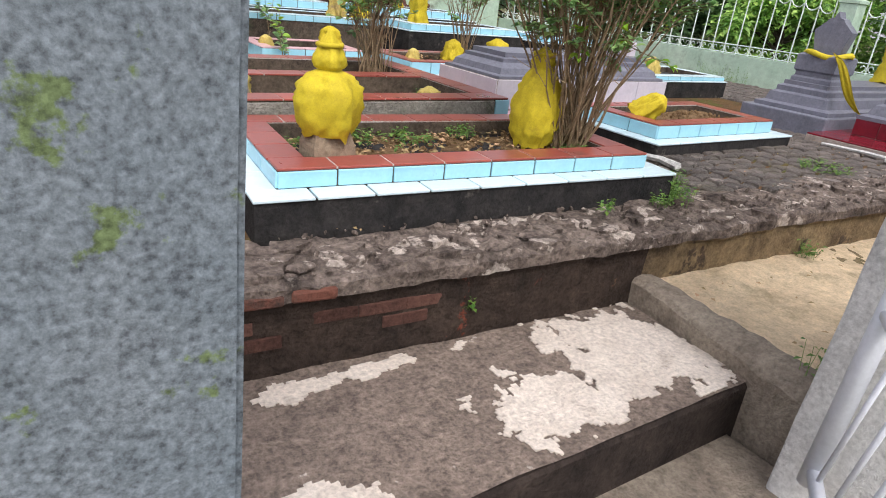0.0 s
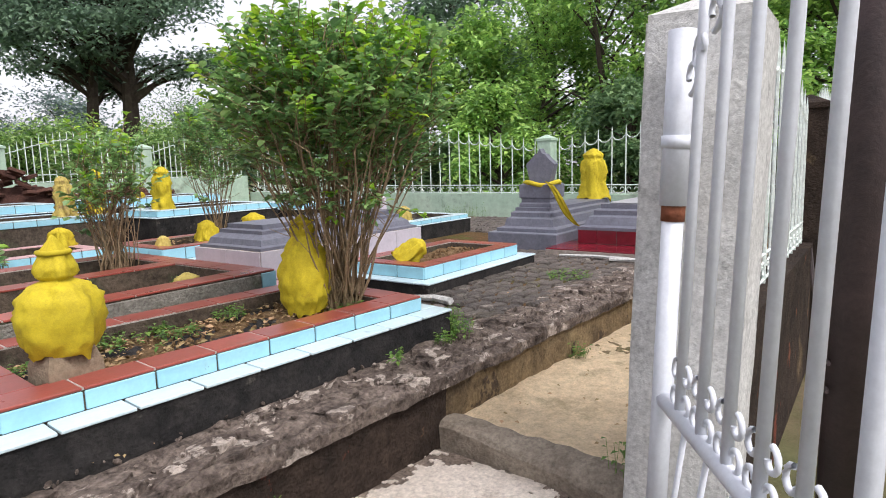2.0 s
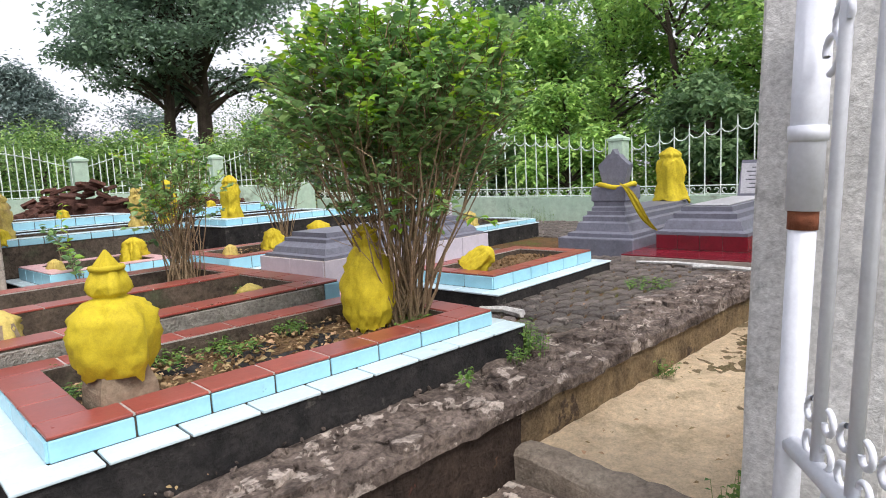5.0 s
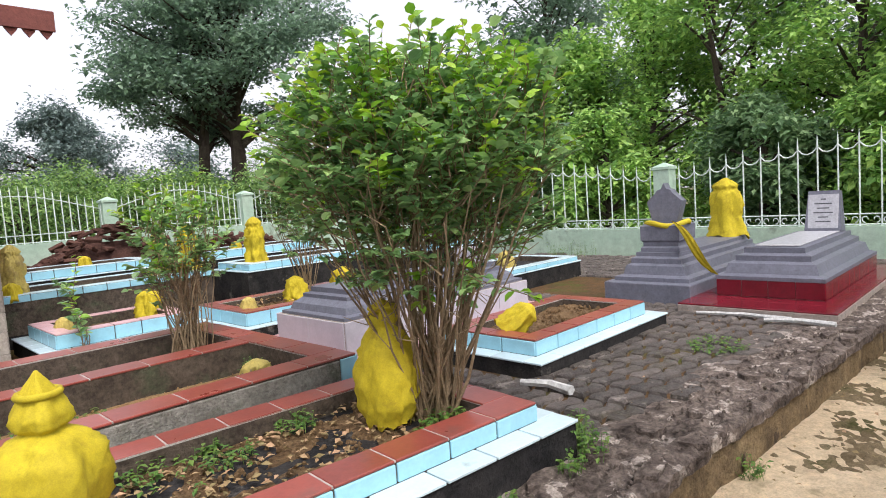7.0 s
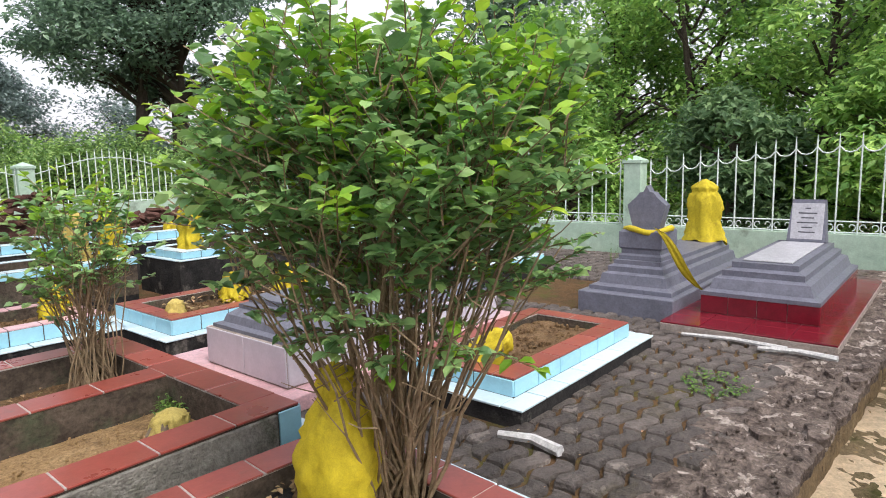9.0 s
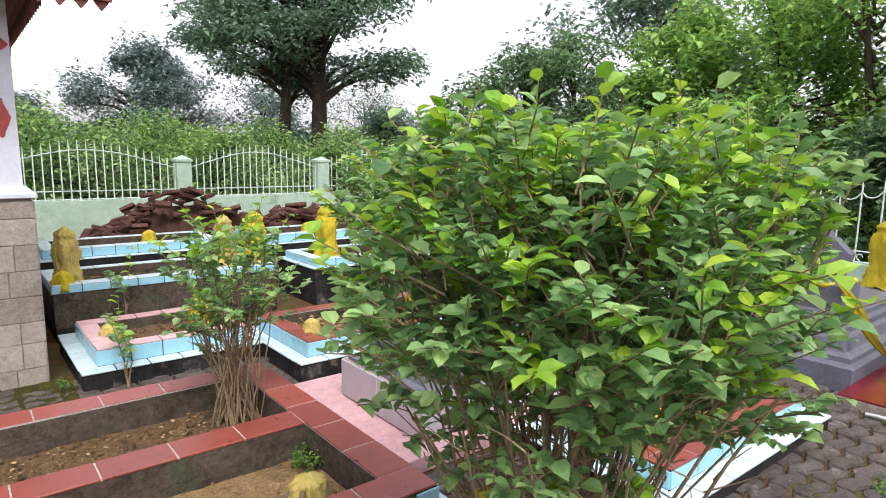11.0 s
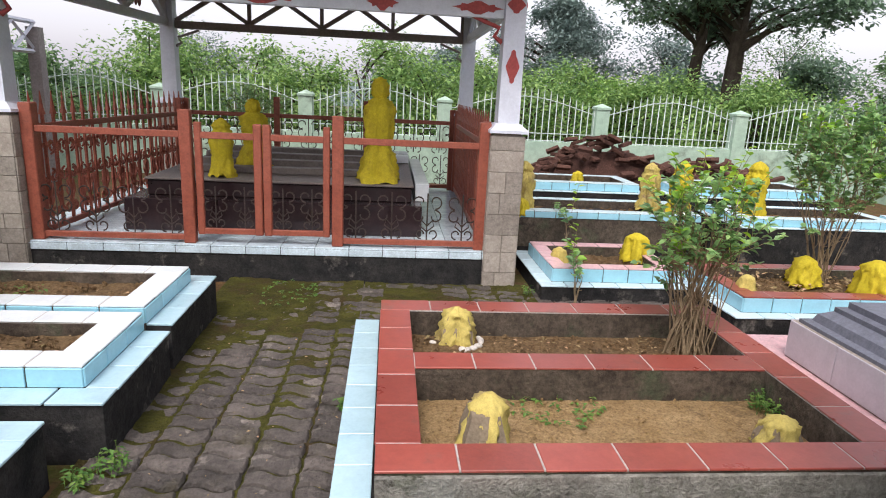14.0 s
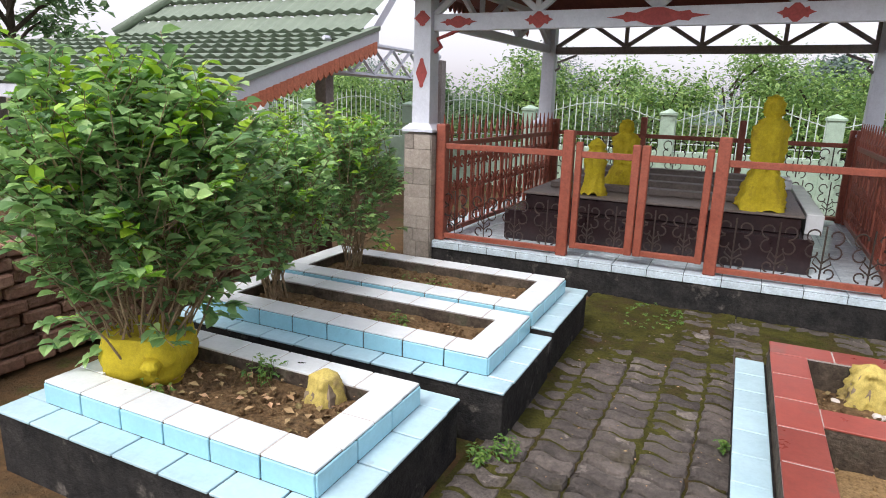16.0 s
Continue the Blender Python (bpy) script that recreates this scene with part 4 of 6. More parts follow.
def truss(p, q, z0, z1, m, wide, bays, name):
    """A beam with a triangulated frieze above it between two posts."""
    p, q = Vector((*p, 0)), Vector((*q, 0))
    d = (q - p).normalized()
    ang = math.degrees(math.atan2(d.y, d.x))
    L = (q - p).length
    def bar(u0, v0, u1, v1, w, t):
        bm = bmesh.new()
        ln = math.hypot(u1 - u0, v1 - v0)
        box(bm, -ln / 2, ln / 2, -t / 2, t / 2, -w / 2, w / 2, 0.004)
        return bm, pose(p.x, p.y, 0, 0, 0, ang) @ pose((u0 + u1) / 2, 0, (v0 + v1) / 2, 0, -math.degrees(math.atan2(v1 - v0, u1 - u0)), 0)
    for nm, args in (("beam", (0.09, z0 + wide / 2, L - 0.09, z0 + wide / 2, wide, 0.07)), ("top_chord", (0.09, z1, L - 0.09, z1, 0.07, 0.07))):
        b, mm = bar(*args)
        o = part(nm, b, m, pav)
        o.matrix_basis = mm
    zb = z0 + wide
    for k in range(bays):
        a, c, b2 = 0.1 + (L - 0.2) * k / bays, 0.1 + (L - 0.2) * (k + 0.5) / bays, 0.1 + (L - 0.2) * (k + 1) / bays
        for u0, v0, u1, v1 in ((a, zb, c, z1 - 0.03), (b2, zb, c, z1 - 0.03)):
            b, mm = bar(u0, v0, u1, v1, 0.055, 0.05)
            o = part("brace", b, m, pav)
            o.matrix_basis = mm
        b, mm = bar(b2, zb, b2, z1 - 0.03, 0.05, 0.048)
        o = part("strut", b, m, pav)
        o.matrix_basis = mm

truss(CORNERS[0], CORNERS[1], 2.14, 2.74, M_WOODW, 0.15, 4, "front")
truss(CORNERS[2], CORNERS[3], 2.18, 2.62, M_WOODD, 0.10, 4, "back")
truss(CORNERS[0], CORNERS[2], 2.20, 2.66, M_WOODW, 0.10, 3, "left")
truss(CORNERS[1], CORNERS[3], 2.20, 2.66, M_WOODW, 0.10, 3, "right")
for u, w, h in ((-1.78, 0.17, 0.05), (-1.0, 0.12, 0.065), (0.0, 0.36, 0.065), (1.0, 0.12, 0.065), (1.8, 0.2, 0.05)):
    lozenge(w, h, pav, pose(u, 7.42 - 0.035 - 0.003, 2.215))
# roof: four dark slopes with a scalloped valance
E0, E1, EY0, EY1, EZ = -2.75, 2.75, 6.75, 11.22, 2.58
roof = part("roof", stepped(bmesh.new(), E0 + 0.4, E1 - 0.4, EY0, EY1, [(2.05, EZ + 1.5), (0.06, EZ), (0, EZ), (0, EZ + 0.05), (2.1, EZ + 1.6)]), M_ROOFD, pav, "dark red tiled hip roof")
for n, (p, q) in enumerate((((E0, EY0), (E1, EY0)), ((E1 - 0.4, EY0 + 0.05), (E1 - 0.4, EY1)), ((E0 + 0.4, EY1), (E0 + 0.4, EY0 + 0.05)))):
    p, q = Vector((*p, EZ)), Vector((*q, EZ))
    bm = bmesh.new()
    L = (q - p).length
    d = (q - p) / L
    nn = Vector((-d.y, d.x, 0)) * 0.02
    k = round(L / 0.12)
    for j in range(k):
        c = p + d * (L * (j + 0.5) / k)
        w = L / k * 0.47
        prof = [(-w, 0.04), (-w, -0.05), (-w * 0.6, -0.09), (0, -0.13), (w * 0.6, -0.09), (w, -0.05), (w, 0.04)]
        A = [bm.verts.new(c + d * u + Vector((0, 0, v)) + nn * 0.5) for u, v in prof]
        B = [bm.verts.new(c + d * u + Vector((0, 0, v)) - nn * 0.5) for u, v in prof]
        bm.faces.new(A)
        bm.faces.new(B[::-1])
        for t in range(7):
            bm.faces.new((A[t], B[t], B[(t + 1) % 7], A[(t + 1) % 7]))
    tagged(part("valance", bm, M_ROOFD, pav, "dark red scalloped valance"), kind="stuff")

part("fascia", boxm(E0, E1, EY0 - 0.03, EY0 - 0.011, EZ - 0.07, EZ + 0.09, 0.003), M_ROOFD, pav, "dark red fascia board")

# fence round the tomb
def spear(bm, p, h):
    tube(bm, [p, p + Vector((0, 0, h * 0.35)), p + Vector((0, 0, h))], 0.016, 0.002, 5)

def grille(parent, p, q, z0, z1, mat_, r=0.007, n=None):
    """Scrolled wrought iron filling between two points: hearts, S-curves and rings."""
    p, q = Vector((*p, 0)), Vector((*q, 0))
    L = (q - p).length
    d = (q - p) / L
    up = Vector((0, 0, 1))
    n = n or max(1, round(L / 0.32))
    w = L / n
    h = z1 - z0
    bm = bmesh.new()
    for k in range(n):
        c = p + d * (w * (k + 0.5)) + up * z0
        tube(bm, [c, c + up * h], r, r, 4)
        for sg in (-1, 1):
            e = d * sg
            c_scroll(bm, c + e * w * 0.22 + up * h * 0.82, w * 0.21, e, up, -1.57, 3.3, r)
            c_scroll(bm, c + e * w * 0.22 + up * h * 0.50, w * 0.20, e, up, 1.57, -3.3, r)
            c_scroll(bm, c + e * w * 0.16 + up * h * 0.13, w * 0.15, e, up, -1.57, 3.3, r)
            tube(bm, [c + up * h * 0.18, c + e * w * 0.2 + up * h * 0.3, c + e * w * 0.15 + up * h * 0.42, c + up * h * 0.3], r, r, 4)
    return part("grille", bm, mat_, parent, "scrolled wrought iron filling")

def panel(name, label, p, q, leaf_gate=False, tops=1.06, dense=False, mg=None, posts=(0.05, 0.05), z0=0.13, post_top=1.27):
    f = thing(name, label, "fence", "tomb enclosure panels")
    P, Q = Vector((*p, 0)), Vector((*q, 0))
    d = (Q - P).normalized()
    ang = math.degrees(math.atan2(d.y, d.x))
    for e, w in ((P, posts[0]), (Q, posts[1])):
        if w:
            part("post", boxm(-w, w, -w * 0.8, w * 0.8, F if not leaf_gate else z0, post_top, 0.008), M_REDIRON, f).matrix_basis = pose(e.x, e.y, 0, 0, 0, ang)
    L = (Q - P).length
    for zz, h in ((z0 + 0.03, 0.025), (tops, 0.028)):
        part("rail", boxm(0, L, -0.02, 0.02, zz - h, zz + h, 0.004), M_REDIRON, f).matrix_basis = pose(P.x, P.y, 0, 0, 0, ang)
    grille(f, p, q, z0 + 0.06, 0.62 if not dense else tops - 0.03, mg or M_DIRON, 0.007 if not dense else 0.012, None)
    if dense:
        grille(f, p, q, z0 + 0.06, tops - 0.03, mg or M_DIRON, 0.012, max(1, round(L / 0.21)))
        k = round(L / 0.17)
        for j in range(k + 1):
            bm = bmesh.new()
            c = P + d * (L * j / k)
            tube(bm, [c + Vector((0, 0, z0)), c + Vector((0, 0, tops + 0.1))], 0.016, 0.016, 5)
            tube(bm, [c + Vector((0, 0, tops + 0.1)), c + Vector((0, 0, tops + 0.16)), c + Vector((0, 0, tops + 0.3))], 0.03, 0.004, 5)
            part("spear_bar", bm, M_REDIRON if mg is M_REDIRON else M_DIRON, f)
    return f

panel("fence_panel", "red-brown iron panel with scrolled lower filling", (-1.92, 7.40), (-0.65, 7.40))
panel("fence_panel", "red-brown iron panel with scrolled lower filling", (0.64, 7.40), (1.93, 7.40))
panel("gate_leaf", "red-brown iron gate leaf, shut", (-0.55, 7.40), (-0.05, 7.40), True, posts=(0.03, 0.035), z0=0.19, post_top=1.17)
panel("gate_leaf", "red-brown iron gate leaf, shut", (0.03, 7.40), (0.54, 7.40), True, posts=(0.035, 0.03), z0=0.19, post_top=1.17)
panel("side_fence", "red-brown iron side fence crowded with scrolls and spears", (-1.95, 7.5), (-1.80, 10.85), dense=True, mg=M_REDIRON)
panel("side_fence", "red-brown iron side fence crowded with scrolls and spears", (1.98, 7.6), (2.05, 10.85), dense=True, mg=M_REDIRON)
rear = panel("rear_fence", "dark iron rear fence with scrolls", (-1.75, 10.95), (2.0, 10.95), mg=M_DIRON, tops=1.08)
grille(rear, (-1.75, 10.95), (2.0, 10.95), 0.65, 1.05, M_DIRON, 0.008, 10)
for x in (-0.5, 0.75):
    part("post", boxm(x - 0.04, x + 0.04, 10.91, 10.99, F, 1.34, 0.006), M_REDIRON, rear)

ct = thing("central_tomb", "dark stone stepped tomb with grey slabs", "tomb")
part("lower_step", boxm(-1.38, 1.42, 7.82, 10.7, F, 0.42, 0.01), M_DARKT, ct)
part("upper_step", boxm(-1.22, 1.32, 8.0, 10.5, 0.42, 0.57, 0.01), M_DARKT, ct)
part("top", boxm(-1.24, 1.34, 7.98, 10.52, 0.572, 0.595, 0.006), M_SLAB, ct)
for k in range(4):
    y = 8.5 + 0.52 * k
    part("slab_ridge", boxm(-1.1, 1.15, y, y + 0.16, 0.595, 0.66 + 0.02 * k, 0.008), M_SLAB, ct, "low grey slab ridge")
part("white_edge", boxm(1.36, 1.5, 8.1, 10.5, 0.42, 0.60, 0.006), M_WHITE, ct, "white tiled edge")
for k in range(2):
    part("white_edge", boxm(1.0, 1.34, 9.9 + 0.4 * k, 10.05 + 0.4 * k, 0.6, 0.70, 0.006), M_WHITE, ct)

# ---- second pavilion with the green tiled roof ----
p2 = thing("pavilion", "neighbouring pavilion with green tiled roof and salmon valance", "pavilion")
def tile_slope(x0, x1, ya, za, yb, zb, hip0=0.0, hip1=0.0, rows=9):
    """Overlapping wavy courses of roof tiles on one slope, as real steps."""
    bm = bmesh.new()
    for r in range(rows):
        a, b = r / rows, (r + 1) / rows
        y0, y1 = ya + (yb - ya) * a, ya + (yb - ya) * b
        z0, z1 = za + (zb - za) * a + 0.05, za + (zb - za) * b - 0.015
        xa, xb = x0 + hip0 * a, x1 - hip1 * a
        n = max(4, round((xb - xa) / 0.05))
        lo = [bm.verts.new((xa + (xb - xa) * k / n, y0 - 0.05, z0 + 0.02 * math.sin(k * math.pi / 2.5))) for k in range(n + 1)]
        hi = [bm.verts.new((xa + (xb - xa) * k / n, y1, z1 + 0.02 * math.sin(k * math.pi / 2.5))) for k in range(n + 1)]
        dn = [bm.verts.new((v.co.x, y0 + 0.06, v.co.z - 0.07)) for v in lo]
        for k in range(n):
            bm.faces.new((lo[k], lo[k + 1], hi[k + 1], hi[k]))
            bm.faces.new((dn[k], dn[k + 1], lo[k + 1], lo[k]))
    return bm
part("lower_roof", tile_slope(-13.0, -4.2, 6.9, 1.56, 9.8, 2.42, rows=9), M_ROOFG, p2, "green-grey tiled lower roof")
part("upper_roof", tile_slope(-9.6, -4.35, 9.8, 2.42, 12.4, 4.9, 2.6, 0.0, rows=8), M_ROOFG, p2, "green-grey tiled steep upper roof")
def sloped(name, m, y0, z0, y1, z1, w, t, x):
    bm = bmesh.new()
    A = [bm.verts.new((x + s, y, z + v)) for y, z in ((y0, z0), (y1, z1)) for s, v in ((-t, -w), (t, -w), (t, w), (-t, w))]
    for k in range(4):
        bm.faces.new((A[k], A[(k + 1) % 4], A[4 + (k + 1) % 4], A[4 + k]))
    bm.faces.new(A[:4][::-1])
    bm.faces.new(A[4:])
    return part(name, bm, m, p2)
sloped("barge_board", M_WOODW, 6.9, 1.48, 9.85, 2.35, 0.09, 0.02, -4.17)
sloped("verge", M_ROOFG, 6.88, 1.60, 9.85, 2.47, 0.03, 0.07, -4.19)
sloped("barge_board", M_WOODW, 9.85, 2.35, 12.4, 4.8, 0.09, 0.02, -4.3)
bm = bmesh.new()
for k in range(24):
    y = 6.95 + 2.85 * k / 24
    z = 1.40 + 0.86 * k / 24
    prof = [(0.0, 0.03), (0.0, -0.09), (0.06, -0.14), (0.115, -0.09), (0.115, 0.055)]
    A = [bm.verts.new((-4.14, y + u, z + v)) for u, v in prof]
    B = [bm.verts.new((-4.165, y + u, z + v)) for u, v in prof]
    bm.faces.new(A)
    bm.faces.new(B[::-1])
    for t in range(5):
        bm.faces.new((A[t], B[t], B[(t + 1) % 5], A[(t + 1) % 5]))
tagged(part("valance", bm, M_ORANGE, p2, "salmon red scalloped valance"), kind="stuff")
part("fascia", boxm(-13, -4.2, 6.9, 6.94, 1.38, 1.55), M_WOODW, p2)
for x, y in ((-4.5, 9.0), (-4.5, 12.6), (-8.5, 9.0), (-12, 9.0)):
    part("post", boxm(x - 0.09, x + 0.09, y - 0.09, y + 0.09, -0.9, 2.2), M_WOODD, p2)
bm = bmesh.new()
for k in range(6):
    y = 9.1 + 0.58 * k
    for a, b in ((1.85, 2.25), (2.25, 1.85)):
        tube(bm, [(-4.5, y, a), (-4.5, y + 0.58, b)], 0.03, 0.03, 4)
for z in (1.83, 2.27):
    tube(bm, [(-4.5, 9.0, z), (-4.5, 12.6, z)], 0.035, 0.035, 4)
part("lattice_beam", bm, M_WOODW, p2, "white cross-braced beam")
part("hip_ridge", tube(bmesh.new(), [(-9.6, 9.75, 2.5), (-8.3, 11.1, 3.76), (-7.0, 12.4, 5.0)], 0.08, 0.08, 8), M_ROOFG, p2, "rounded hip ridge tiles", True)
bm = boxm(-11.7, -9.7, 13.7, 13.85, -0.9, 1.66)
tagged(link("far_white_wall", bm, M_WHITE), "weathered white wall beyond the green roof", "building", kind="structure")

# ---- brick wall beside the white graves ----
wall = thing("wall_west", "rough old brick wall of loose weathered courses", "wall", kind="structure")
part("core", boxm(-3.55, -3.26, 1.4, 7.4, -0.92, 0.55), M_DBRICK, wall)
rng = random.Random(11)
for c in range(9):
    z = -0.16 + c * 0.088
    y = 2.9 + rng.uniform(0, 0.15)
    while y < 6.9:
        l = rng.uniform(0.2, 0.27)
        piece("brick", (0.13, round(l, 2), 0.078), M_BRICK, (-3.22 + rng.uniform(-0.025, 0.03), y + l / 2, z + rng.uniform(-0.006, 0.006)), wall, rng.uniform(-5, 5), rng.uniform(-3, 3), 0, 0.012)
        y += l + 0.012

# ---- pile of old bricks at the back fence ----
pile = thing("brick_pile", "heap of dark old bricks and roof tiles by the fence", "bricks")
rng = random.Random(12)
for k in range(298):
    x = rng.uniform(3.2, 8.0)
    hmax = 0.75 * math.exp(-((x - 4.8) / 0.9) ** 2) + 0.38 * math.exp(-((x - 7.0) / 0.9) ** 2) + 0.16
    y = 12.4 + rng.uniform(-0.5, 0.6)
    z = 0.02 + rng.random() ** 0.7 * hmax
    piece("brick", (0.24, 0.12, 0.06), M_DBRICK, (x, y + z * 0.4, z), pile, rng.uniform(-60, 60), rng.uniform(-30, 30), rng.uniform(-30, 30), 0.008)
part("core", stepped(bmesh.new(), 3.0, 8.2, 12.0, 13.2, [(0, G - 0.02), (0.3, 0.1), (0.5, 0.2)]), M_DBRICK, pile)
part("core", stepped(bmesh.new(), 3.7, 5.9, 12.05, 13.25, [(0, 0.0), (0.25, 0.35), (0.5, 0.62)]), M_DBRICK, pile)
part("core", stepped(bmesh.new(), 6.1, 7.9, 12.05, 13.25, [(0, 0.0), (0.3, 0.25), (0.5, 0.36)]), M_DBRICK, pile)

# ---- headstones wrapped in yellow cloth ----
def lathe(profile, seed, wob, x, y, z, sx=1.0, sy=1.0, sides=60, fold=5, lean=(0, 0), turn=0.0):
    """A draped cloth: a turned outline with creases, hard folds and a frayed hem."""
    rg = random.Random(seed)
    bm = bmesh.new()
    ph = rg.uniform(0, 6)
    n = 4 * (len(profile) - 1)
    rings = []
    top = profile[-1][1]
    for i in range(n + 1):
        u = i / 4
        k = min(int(u), len(profile) - 2)
        f = u - k
        r = profile[k][0] * (1 - f) + profile[k + 1][0] * f
        h = profile[k][1] * (1 - f) + profile[k + 1][1] * f
        ring = []
        for s in range(sides):
            a = s * math.tau / sides
            q = abs(math.cos(2 * (a + ph + 0.4 * h))) ** 2.2 * 0.17
            cr = math.sin(fold * a + ph + 3 * h + 2.5 * noise.noise(Vector((a, h * 8, seed))))
            rr = r * (0.93 + q + wob * (0.18 + 0.5 * (1 - h / top)) * cr) + wob * 0.05 * noise.noise(Vector((math.cos(a) * 2, math.sin(a) * 2, h * 12 + seed)))
            cre = 1 - abs(noise.noise(Vector((math.cos(a) * 3.2, math.sin(a) * 3.2, h * 11 + seed * 1.7))))
            cre2 = 1 - abs(noise.noise(Vector((math.cos(a) * 7, math.sin(a) * 7, h * 20 + seed))))
            rr += wob * min(r, 0.12) * (1.3 * (cre ** 14 - 0.25) + 0.7 * (cre2 ** 10 - 0.25))
            rr = max(rr, 0.004)
            c, d = math.cos(a + turn) * rr * sx, math.sin(a + turn) * rr * sy
            hem = 0.05 * noise.noise(Vector((math.cos(a) * 2.5, math.sin(a) * 2.5, seed))) if i == 0 else 0
            ring.append(bm.verts.new((x + c + lean[0] * h, y + d + lean[1] * h, z + h + hem)))
        rings.append(ring)
    for A, B in zip(rings, rings[1:]):
        for s in range(sides):
            bm.faces.new((A[s], A[(s + 1) % sides], B[(s + 1) % sides], B[s]))
    bm.faces.new(rings[-1])
    return bm

BULB = [(0.108, 0.145), (0.136, 0.20), (0.15, 0.29), (0.138, 0.36), (0.10, 0.405), (0.05, 0.43), (0.068, 0.445), (0.072, 0.475), (0.045, 0.535), (0.004, 0.60)]
SACK = [(0.10, 0.0), (0.13, 0.09), (0.135, 0.22), (0.11, 0.34), (0.07, 0.42), (0.055, 0.44), (0.062, 0.47), (0.05, 0.52), (0.008, 0.56)]
HOOD = [(0.13, 0.0), (0.12, 0.06), (0.10, 0.15), (0.085, 0.21), (0.02, 0.25)]
TALL = [(0.21, 0.0), (0.19, 0.1), (0.15, 0.25), (0.11, 0.36), (0.13, 0.42), (0.14, 0.58), (0.15, 0.74), (0.10, 0.80), (0.06, 0.83), (0.085, 0.87), (0.08, 0.95), (0.05, 1.0), (0.01, 1.03)]
SLIM = [(0.14, 0.0), (0.12, 0.08), (0.10, 0.2), (0.115, 0.35), (0.10, 0.44), (0.08, 0.48), (0.09, 0.52), (0.05, 0.57), (0.008, 0.60)]

def wrapped(profile, x, y, z, scale=1.0, seed=1, m=None, sx=1.0, sy=1.0, wob=0.13, lean=(0, 0), label="headstone wrapped in bright yellow cloth tied at the neck", tie=True, foot=True):
    t = thing("wrapped_headstone", label, "headstone", "cloth-wrapped headstones")
    pr = [(r * scale, h * scale) for r, h in profile]
    part("cloth", lathe(pr, seed, wob, x, y, z, sx, sy, lean=lean), m or M_YELLOW, t, "creased yellow cloth", True)
    if foot:
        bm = bmesh.new()
        stepped(bm, x - 0.1 * scale * sx, x + 0.1 * scale * sx, y - 0.09 * scale * sy, y + 0.09 * scale * sy, [(-0.01, z - 0.1), (0, z + 0.1 * scale), (0.03, z + 0.2 * scale)])
        part("stone_foot", bm, M_STONE, t, "weathered stone foot")
    if tie:
        k = min(range(2, len(pr) - 1), key=lambda i: pr[i][0])
        bm = bmesh.new()
        r, h = pr[k]
        tube(bm, [(x + lean[0] * h + math.cos(a * math.tau / 12) * (r + 0.008) * sx, y + lean[1] * h + math.sin(a * math.tau / 12) * (r + 0.008) * sy, z + h) for a in range(13)], 0.011 * scale, 0.011 * scale, 6)
        part("tie", bm, m or M_YELLOW, t, "", True)
    return t

wrapped(BULB, 1.62, 3.06, -0.01, 1.0, 3, wob=0.09)
wrapped(SACK, 3.0, 3.22, -0.02, 1.02, 7, M_YELLOW, label="headstone in a soiled yellow sack beside the bush", foot=False)
wrapped(HOOD, 1.53, 4.32, -0.06, 1.15, 9, M_YSTAIN, 0.8, 1.0, 0.2, lean=(0.1, 0.12), label="small headstone under a sagging soiled yellow cloth", tie=False)
wrapped(HOOD, 2.93, 4.32, -0.06, 0.78, 12, M_YSTAIN, 1.1, 1.0, 0.22, label="low stone under a faded yellow cloth", tie=False)
wrapped(HOOD, 1.55, 5.62, -0.06, 0.95, 14, M_YSTAIN, 1.0, 1.0, 0.25, label="low stone wrapped in stained yellow cloth among pebbles", tie=False)
fallen = wrapped(HOOD, 0, 0, 0, 1.05, 17, M_YELLOW, 0.8, 0.8, 0.16, label="leaning stone with striped crumpled yellow cloth", tie=False, foot=False)
fallen.matrix_basis = pose(4.72, 3.9, -0.02, 8, 48, -40)
wrapped(HOOD, -0.86, 3.98, 0.10, 0.72, 21, M_YSTAIN, 1.0, 1.0, 0.12, label="small stone with a knotted yellow cloth", tie=False)
wrapped(TALL, 0.98, 8.22, 0.60, 1.0, 23, wob=0.21, label="tall headstone draped in layered bright yellow cloth", foot=False)
wrapped(SLIM, -0.56, 8.2, 0.60, 0.95, 25, wob=0.14, label="stout headstone wrapped in bright yellow cloth", tie=False, foot=False)
wrapped(TALL, -0.40, 8.9, 0.60, 0.73, 27, sx=1.25, sy=1.1, wob=0.2, label="hooded headstone draped in yellow cloth", foot=False)
for s, (x, y, z, k, pr) in enumerate(((4.25, 9.1, 0.24, 0.95, SLIM), (4.48, 8.75, 0.24, 1.05, SLIM), (5.45, 8.85, 0.24, 1.1, SLIM), (2.62, 8.75, 0.24, 0.95, SLIM), (2.55, 8.5, 0.24, 0.75, HOOD), (3.55, 7.65, -0.02, 1.1, HOOD), (2.72, 7.45, -0.02, 0.65, HOOD), (4.85, 6.95, -0.02, 1.05, HOOD), (5.25, 6.6, -0.02, 1.3, HOOD), (4.1, 6.6, -0.02, 0.7, HOOD), (3.75, 10.4, 0.34, 0.75, HOOD), (5.9, 10.3, 0.34, 0.7, HOOD), (7.6, 6.2, 0.0, 0.9, HOOD))):
    wrapped(pr, x, y, z, k, 30 + s, M_YELLOW if s % 3 else M_YSTAIN, 1.0, 1.0, 0.21, tie=False, foot=False, label="small headstone wrapped in yellow cloth" if pr is HOOD else "upright headstone wrapped in yellow cloth")
